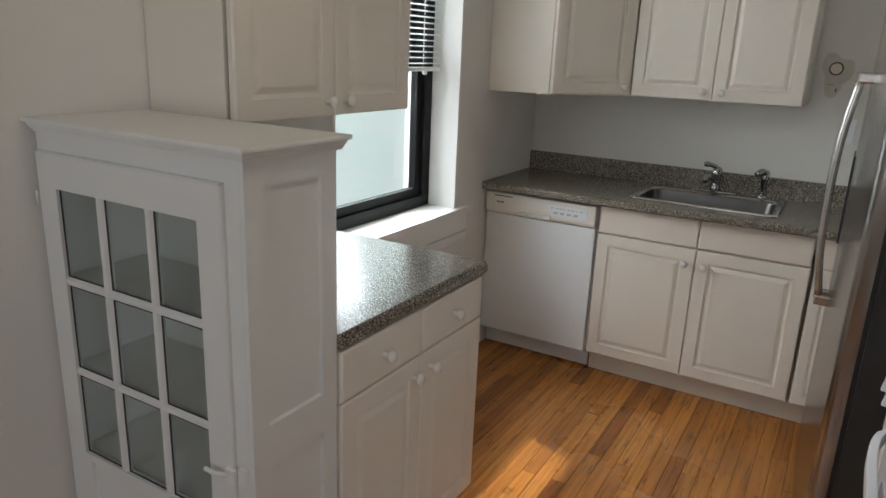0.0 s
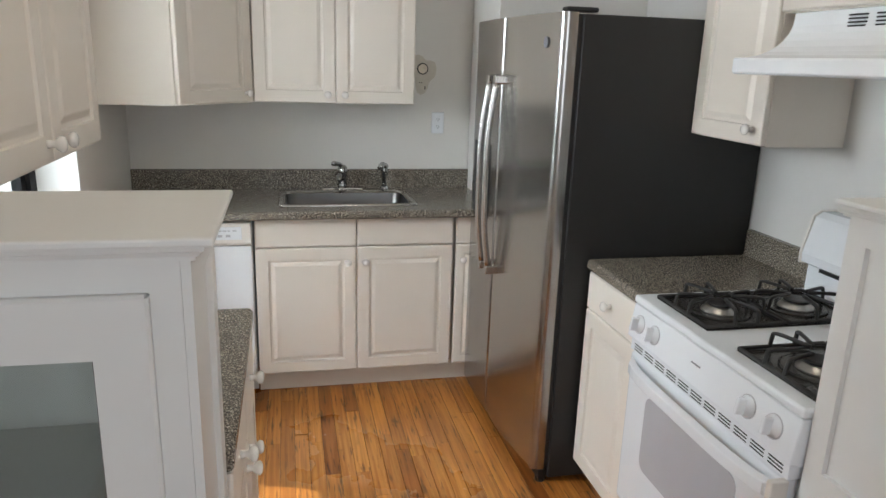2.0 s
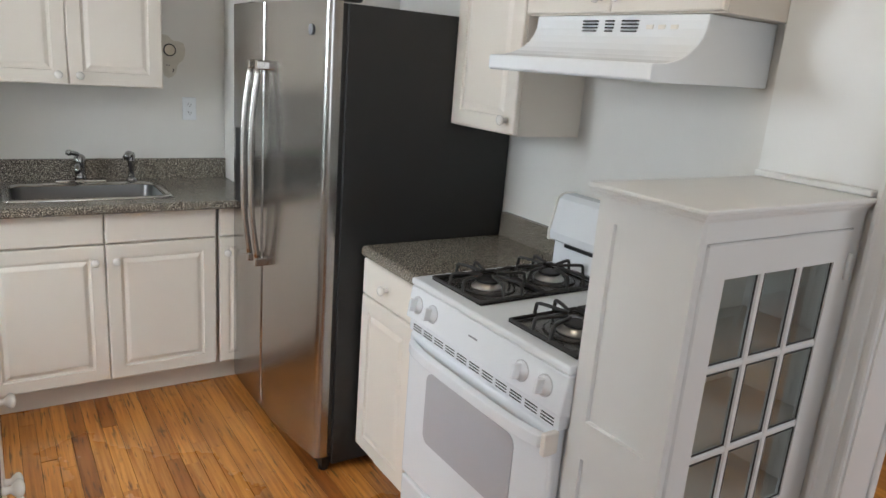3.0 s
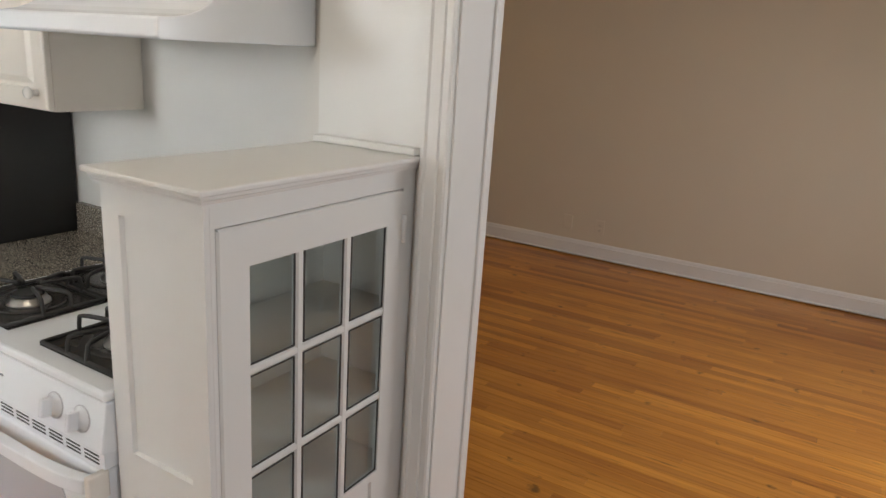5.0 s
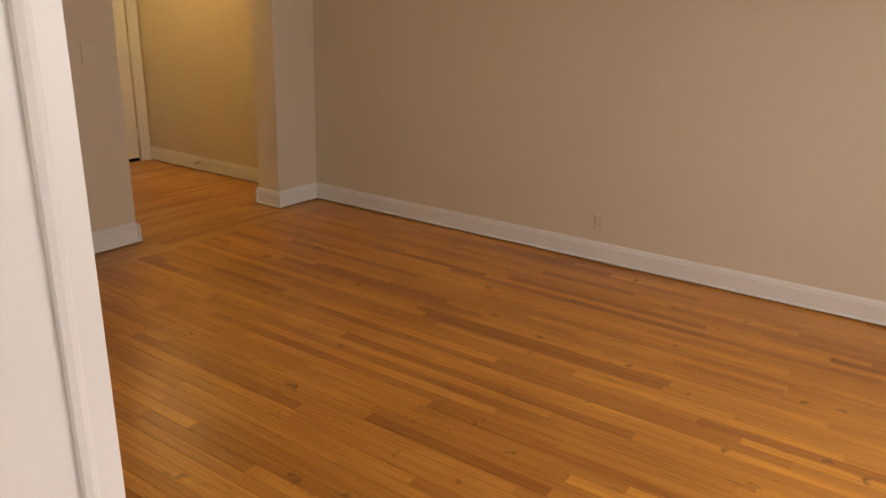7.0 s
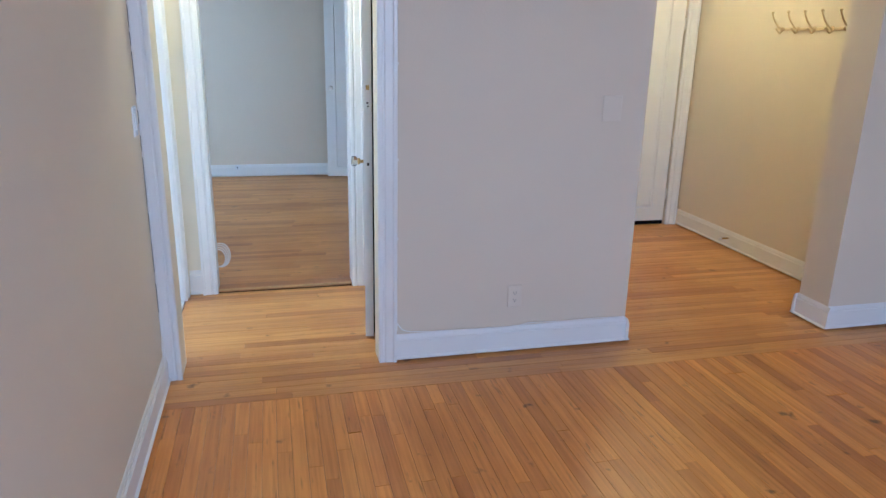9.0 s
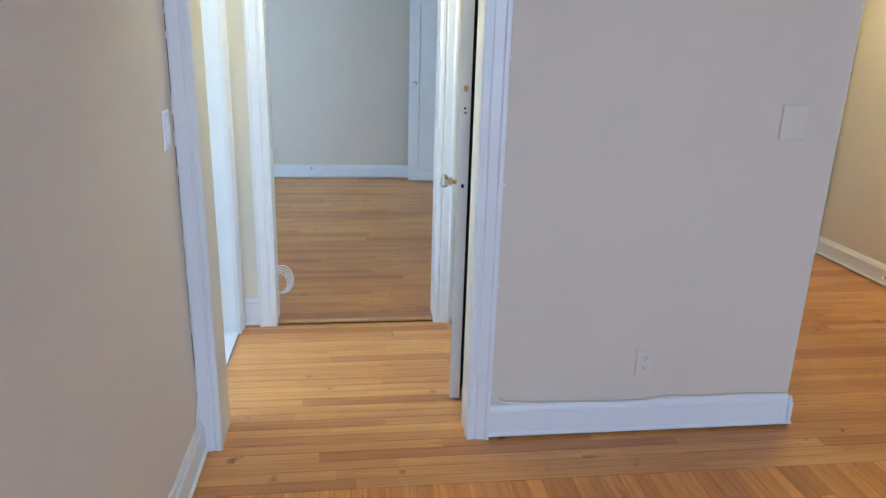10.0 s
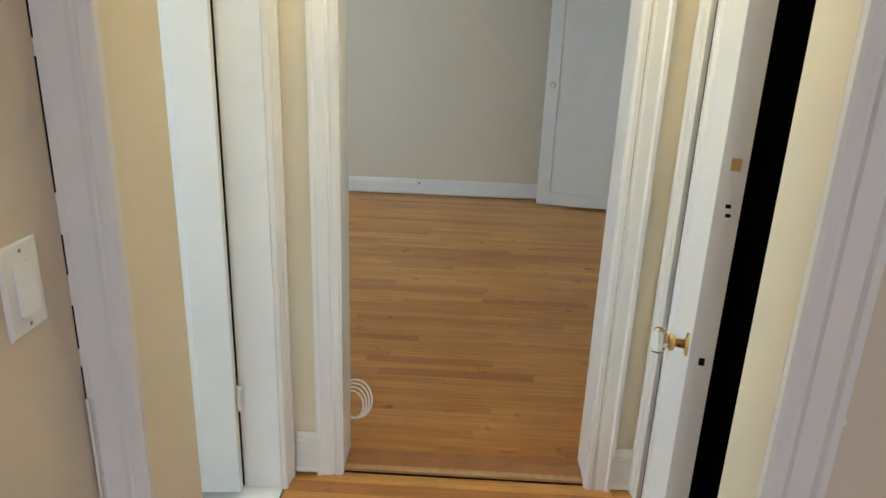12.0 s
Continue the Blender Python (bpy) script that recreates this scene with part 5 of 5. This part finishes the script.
# living room window and the other unseen windows: plain frames with glass
for nm, (x0, x1, y0, y1, z0, z1) in (("window_2", (2.0, 3.8, -1.66, -1.62, 0.9, 2.25)), ("window_3", (-1.15, 0.05, -1.66, -1.62, 0.9, 2.2))):
    w = thing(nm, ((x0 + x1) / 2, y0, z0), "white framed double window", "window", kind="structure")
    xm = (x0 + x1) / 2
    part("window_frame", boxes((x0, x0 + 0.06, y0, y1, z0, z1), (x1 - 0.06, x1, y0, y1, z0, z1), (x0 + 0.06, x1 - 0.06, y0, y1, z0, z0 + 0.06), (x0 + 0.06, x1 - 0.06, y0, y1, z1 - 0.06, z1), (xm - 0.03, xm + 0.03, y0, y1, z0 + 0.06, z1 - 0.06)), M_TRIM, w)

# ---- small wall things ----
plate("wall_outlet", south(2.835, 4.259, 0.305), 0.075, 0.118, "cream duplex outlet low on the cream wall", "outlet", paint=M_PLATE)
plate("blank_cover_plate", south(3.289, 4.259, 1.25), 0.10, 0.125, "blank cover plate painted over in wall colour", "cover plate", slots=False, paint=M_PLATE)
plate("light_switch", east(1.1305, 4.135, 1.215), 0.072, 0.118, "white rocker light switch beside the hall doorway", "switch", slots=False, switch=True)
plate("wall_outlet", west(5.144, 1.63, 0.275), 0.072, 0.116, "cream painted outlet on the long wall", "outlet", paint=M_WALL_L)
plate("blank_cover_plate", west(5.144, 1.91, 0.28), 0.072, 0.116, "blank plate painted over in wall colour beside an outlet", "cover plate", slots=False, paint=M_WALL_L)
jk = thing("phone_jack", (1.25, 9.296, 0.1), "small white phone jack box on the skirting", "jack")
soft(part("jack_box", bx(1.240, 1.290, 9.278, 9.306, 0.09, 0.14), M_APPL, jk), 0.004)
part("port", bx(1.258, 1.272, 9.2765, 9.279, 0.105, 0.120), M_BLACK, jk)
ho = thing("coat_rack", (5.17, 5.2, 1.65), "brass coat hook rail with five double hooks", "coat hooks")
soft(part("rail", bx(5.176, 5.189, 4.825, 5.57, 1.662, 1.682), M_PALEBRASS, ho), 0.004)
for k in range(5):
    y = 4.89 + 0.155 * k
    bm = bmesh.new()
    tube(bm, curve_pts([(5.178, y, 1.675), (5.150, y, 1.682), (5.105, y, 1.730), (5.082, y, 1.775)], 12), 0.0055, 6)
    tube(bm, curve_pts([(5.178, y, 1.668), (5.160, y, 1.645), (5.132, y, 1.672), (5.122, y, 1.670)], 12), 0.0055, 6)
    h = part("hook", bm, M_PALEBRASS, ho, smooth=True)
    part("hook_tip", lt(pose(5.082, y, 1.772, 90), [(0.004, 0), (0.010, 0.005), (0.010, 0.011), (0.004, 0.016)], 10), M_PALEBRASS, h, smooth=True)
    part("hook_base", lt(west(5.176, y, 1.672), [(0.018, 0), (0.016, -0.006), (0.006, -0.009)], 10), M_PALEBRASS, h, smooth=True)
ds = thing("door_stop", (5.12, 5.75, 0.07), "small sprung door stop on the skirting", "door stop")
part("spring", tb([(5.164, 5.75, 0.085), (5.10, 5.75, 0.085)], 0.007, 8), M_BRASS, ds, smooth=True)
part("tip", lt(west(5.10, 5.75, 0.085), [(0.010, 0), (0.010, -0.012), (0.006, -0.016)], 10), M_APPL, ds)

# loose cables
cb = thing("wall_cable", (2.8, 4.235, 0.14), "thin white cable clipped along the skirting top", "cable")
pts = [(2.226, 4.254, 0.20), (2.26, 4.245, 0.165), (2.35, 4.243, 0.152), (2.55, 4.244, 0.146), (2.72, 4.243, 0.142), (2.86, 4.244, 0.145), (2.93, 4.243, 0.156), (3.1, 4.244, 0.150), (3.3, 4.244, 0.152), (3.46, 4.244, 0.148)]
part("cable_run", tb(curve_pts(pts, 60), 0.0032, 6), M_CABLE, cb, smooth=True)
part("cable_run", tb(curve_pts([(2.224, 4.2555, z) for z in (0.16, 0.6, 1.1, 1.6, 2.0)], 30), 0.003, 6), M_CABLE, cb, smooth=True)
for x, z in ((2.226, 0.64), (2.226, 1.02), (2.226, 1.45)):
    part("clip", lt(south(x, 4.251, z), [(0.007, 0), (0.006, -0.005), (0.002, -0.006)], 8), M_CABLE, cb)
cb = thing("wall_cable", (1.14, 4.0, 0.13), "thin white cable tacked along the wall and casing", "cable")
part("cable_run", tb(curve_pts([(1.149, 2.0, 0.146), (1.150, 2.8, 0.150), (1.149, 3.4, 0.146), (1.150, 3.9, 0.150), (1.150, 4.10, 0.150), (1.140, 4.175, 0.20), (1.136, 4.23, 0.28), (1.135, 4.231, 0.6), (1.135, 4.23, 1.0)], 60), 0.003, 6), M_CABLE, cb, smooth=True)
gap = thing("trim_gap", (1.135, 4.232, 0), "dark broken caulk line beside the casing", "trim", kind="structure")
random.seed(11)
z = 0.35
while z < 2.05:
    ln = random.uniform(0.05, 0.24)
    part("crack", bx(1.1305, 1.1322, 4.2328, 4.2355 + random.uniform(0, 0.001), z, z + ln), M_DARK, gap)
    z += ln + random.uniform(0.015, 0.06)
cc = thing("cable_coil", (1.31, 5.56, 0.19), "coil of thin white cable hanging behind the doorway", "cable")
for k in range(4):
    r = 0.046 + 0.006 * k
    cx, cz = 1.298 + 0.004 * k, 0.19 + 0.004 * k
    part("loop", tb([(cx + r * math.cos(a) * 0.9, 5.552 + 0.007 * k, cz + r * 1.25 * math.sin(a) - 0.0) for a in [2 * math.pi * j / 24 for j in range(25)]], 0.0035, 6), M_CABLE, cc, smooth=True)

# entry ceiling lamp
lampx = thing("ceiling_lamp", (4.3, 5.5, H), "round frosted glass ceiling lamp with a warm bulb", "lamp")
part("base", lt(pose(4.3, 5.5, H, -90), [(0.08, 0), (0.08, 0.02), (0.05, 0.03)], 20), M_APPL, lampx)
bulb = new("entry_bulb", bpy.data.lights.new("entry_bulb", "POINT"))
bulb.data.energy, bulb.data.color, bulb.data.shadow_soft_size = 14, (1.0, 0.70, 0.25), 0.08
bulb.location = (4.3, 5.5, H - 0.12)
lamph = thing("ceiling_lamp", (1.65, 4.85, H), "round ceiling lamp with a warm bulb in the hall", "lamp")
part("base", lt(pose(1.65, 4.85, H, -90), [(0.08, 0), (0.08, 0.02), (0.05, 0.03)], 20), M_APPL, lamph)
bulb = new("hall_bulb", bpy.data.lights.new("hall_bulb", "POINT"))
bulb.data.energy, bulb.data.color, bulb.data.shadow_soft_size = 9.5, (1.0, 0.78, 0.38), 0.08
bulb.location = (1.65, 4.85, H - 0.12)

lampk = thing("ceiling_lamp", (-0.2, 0.8, H), "round ceiling lamp with a warm bulb in the kitchen", "lamp")
part("base", lt(pose(-0.2, 0.8, H, -90), [(0.08, 0), (0.08, 0.02), (0.05, 0.03)], 20), M_APPL, lampk)
bulb = new("kitchen_bulb", bpy.data.lights.new("kitchen_bulb", "POINT"))
bulb.data.energy, bulb.data.color, bulb.data.shadow_soft_size = 9, (1.0, 0.88, 0.70), 0.14
bulb.location = (-0.2, 0.8, H - 0.2)

# ---- floors: every strip is a board ----
def strip_floor(name, label, rects, along, w, wood_one, wood_rest, seed, near, gap=0.0018, lengths=(0.45, 1.5)):
    """Boards over the rectangles; those whose middle lies in 'near' are parts (at most 300), the rest are joined."""
    rng = random.Random(seed)
    base = bmesh.new()
    for x0, x1, y0, y1 in rects:
        box(base, x0, x1, y0, y1, -0.06, -0.007)
    f = tagged(part(name, base, M_SUB), label, "floor", kind="structure")
    cells = []
    for x0, x1, y0, y1 in rects:
        a0, a1, c0, c1 = (x0, x1, y0, y1) if along == 0 else (y0, y1, x0, x1)
        n = max(1, round((c1 - c0) / w))
        for i in range(n):
            ca = c0 + (c1 - c0) * i / n
            cb_ = c0 + (c1 - c0) * (i + 1) / n
            p = a0 - rng.uniform(0, 0.9)
            while p < a1:
                q = p + round(rng.uniform(*lengths), 1)
                if a1 - q < 0.15:
                    q = a1
                s, e = max(p, a0), min(q, a1)
                if e - s > 0.01:
                    cells.append((s, e, ca, cb_))
                p = q
    inside, outside = [], []
    for c in cells:
        m = ((c[0] + c[1]) / 2, (c[2] + c[3]) / 2)
        x, y = m if along == 0 else m[::-1]
        (inside if near[0] <= x <= near[1] and near[2] <= y <= near[3] and len(inside) < 420 else outside).append(c)
    meshes = {}
    for s, e, ca, cb_ in inside:
        key = (round(e - s, 2), round(cb_ - ca, 3))
        if key not in meshes:
            L, W = e - s - gap * 0.4, cb_ - ca - gap
            bm = bmesh.new()
            ch = 0.0006
            lo = [(-L / 2, -W / 2), (L / 2, -W / 2), (L / 2, W / 2), (-L / 2, W / 2)]
            r1 = [bm.verts.new((x, y, -0.007)) for x, y in lo]
            r2 = [bm.verts.new((x, y, -ch)) for x, y in lo]
            r3 = [bm.verts.new((x - math.copysign(ch, x), y - math.copysign(ch, y), 0)) for x, y in lo]
            for a, b in ((r1, r2), (r2, r3)):
                for k in range(4):
                    bm.faces.new((a[k], a[(k + 1) % 4], b[(k + 1) % 4], b[k]))
            bm.faces.new(r3)
            me = bpy.data.meshes.new("floorboard")
            bm.to_mesh(me)
            bm.free()
            me.materials.append(wood_one)
            meshes[key] = me
        ob = new("floorboard", meshes[key])
        mid, cm = (s + e) / 2, (ca + cb_) / 2
        dz = rng.uniform(-0.0005, 0.0)
        ob.matrix_basis = pose(mid, cm, dz) if along == 0 else pose(cm, mid, dz, 0, 0, 90)
        ob.parent = f
    if outside:
        vs, fs = [], []
        for s, e, ca, cb_ in outside:
            s, e, ca, cb_ = s + gap / 5, e - gap / 5, ca + gap / 2, cb_ - gap / 2
            k = len(vs)
            pts = [(s, ca), (e, ca), (e, cb_), (s, cb_)]
            if along == 1:
                pts = [(y, x) for x, y in pts][::-1]
            vs += [(x, y, -0.007) for x, y in pts] + [(x, y, 0) for x, y in pts]
            fs += [(k + 4, k + 5, k + 6, k + 7)] + [(k + i, k + (i + 1) % 4, k + 4 + (i + 1) % 4, k + 4 + i) for i in range(4)]
        me = bpy.data.meshes.new("floorboards")
        me.from_pydata(vs, [], fs)
        me.materials.append(wood_rest)
        ob = new("floorboards", me)
        ob.parent = f
        ob["kind"] = "stuff"
    return f


strip_floor("floor_kitchen", "worn honey-coloured oak strip floor with dark gouges", [(WEST, 1.06, -1.44, 3.6)], 1, 0.058, WOOD_K, WOOD_KS, 1, (-9, 9, -9, 19), 0.0015)
strip_floor("floor_living", "varnished orange oak strip floor", [(1.06, EAST, -1.12, 3.97)], 1, 0.057, WOOD_L, WOOD_LS, 2, (-9, 9, -9, 19), 0.0011)
strip_floor("floor_living_border", "oak strip border laid along the window wall", [(1.06, EAST, -1.44, -1.12)], 0, 0.058, WOOD_B, WOOD_B, 3, (-9, 9, -9, 19))
strip_floor("floor_hall", "oak strip floor of hall and entry laid crosswise", [(1.06, 5.19, 3.97, 4.26), (1.105, 2.42, 4.26, 5.419), (3.475, 5.19, 4.26, 6.6)], 0, 0.057, WOOD_H, WOOD_HS, 5, (-9, 9, -9, 19))
strip_floor("floor_bedroom", "oak strip floor of the bedroom laid crosswise", [(-0.7, 3.05, 5.554, 9.326)], 0, 0.057, WOOD_H, WOOD_HS, 6, (-9, 9, -9, 19))
bf = tagged(part("floor_bathroom", bx(-0.7, 0.975, 4.0, 5.414, -0.06, -0.004), M_MARBLE), "white and black mosaic tile bathroom floor", "floor", kind="structure")
def hexagon(cx, cy, r, z0, z1):
    return pr([(cx + r * math.cos(radians(60 * k + 30)), cy + r * math.sin(radians(60 * k + 30))) for k in range(6)], 2, z0, z1)
for i in range(5):
    for j in range(14):
        cx, cy = 0.955 - i * 0.052 - (0.026 if j % 2 else 0), 4.6 + j * 0.045
        ob = part("tile", hexagon(0, 0, 0.027, -0.004, 0.001), M_BTILE if (i + 2 * (j % 2) + j) % 3 == 0 else M_TILE, bf)
        ob.location = (cx, cy, 0)
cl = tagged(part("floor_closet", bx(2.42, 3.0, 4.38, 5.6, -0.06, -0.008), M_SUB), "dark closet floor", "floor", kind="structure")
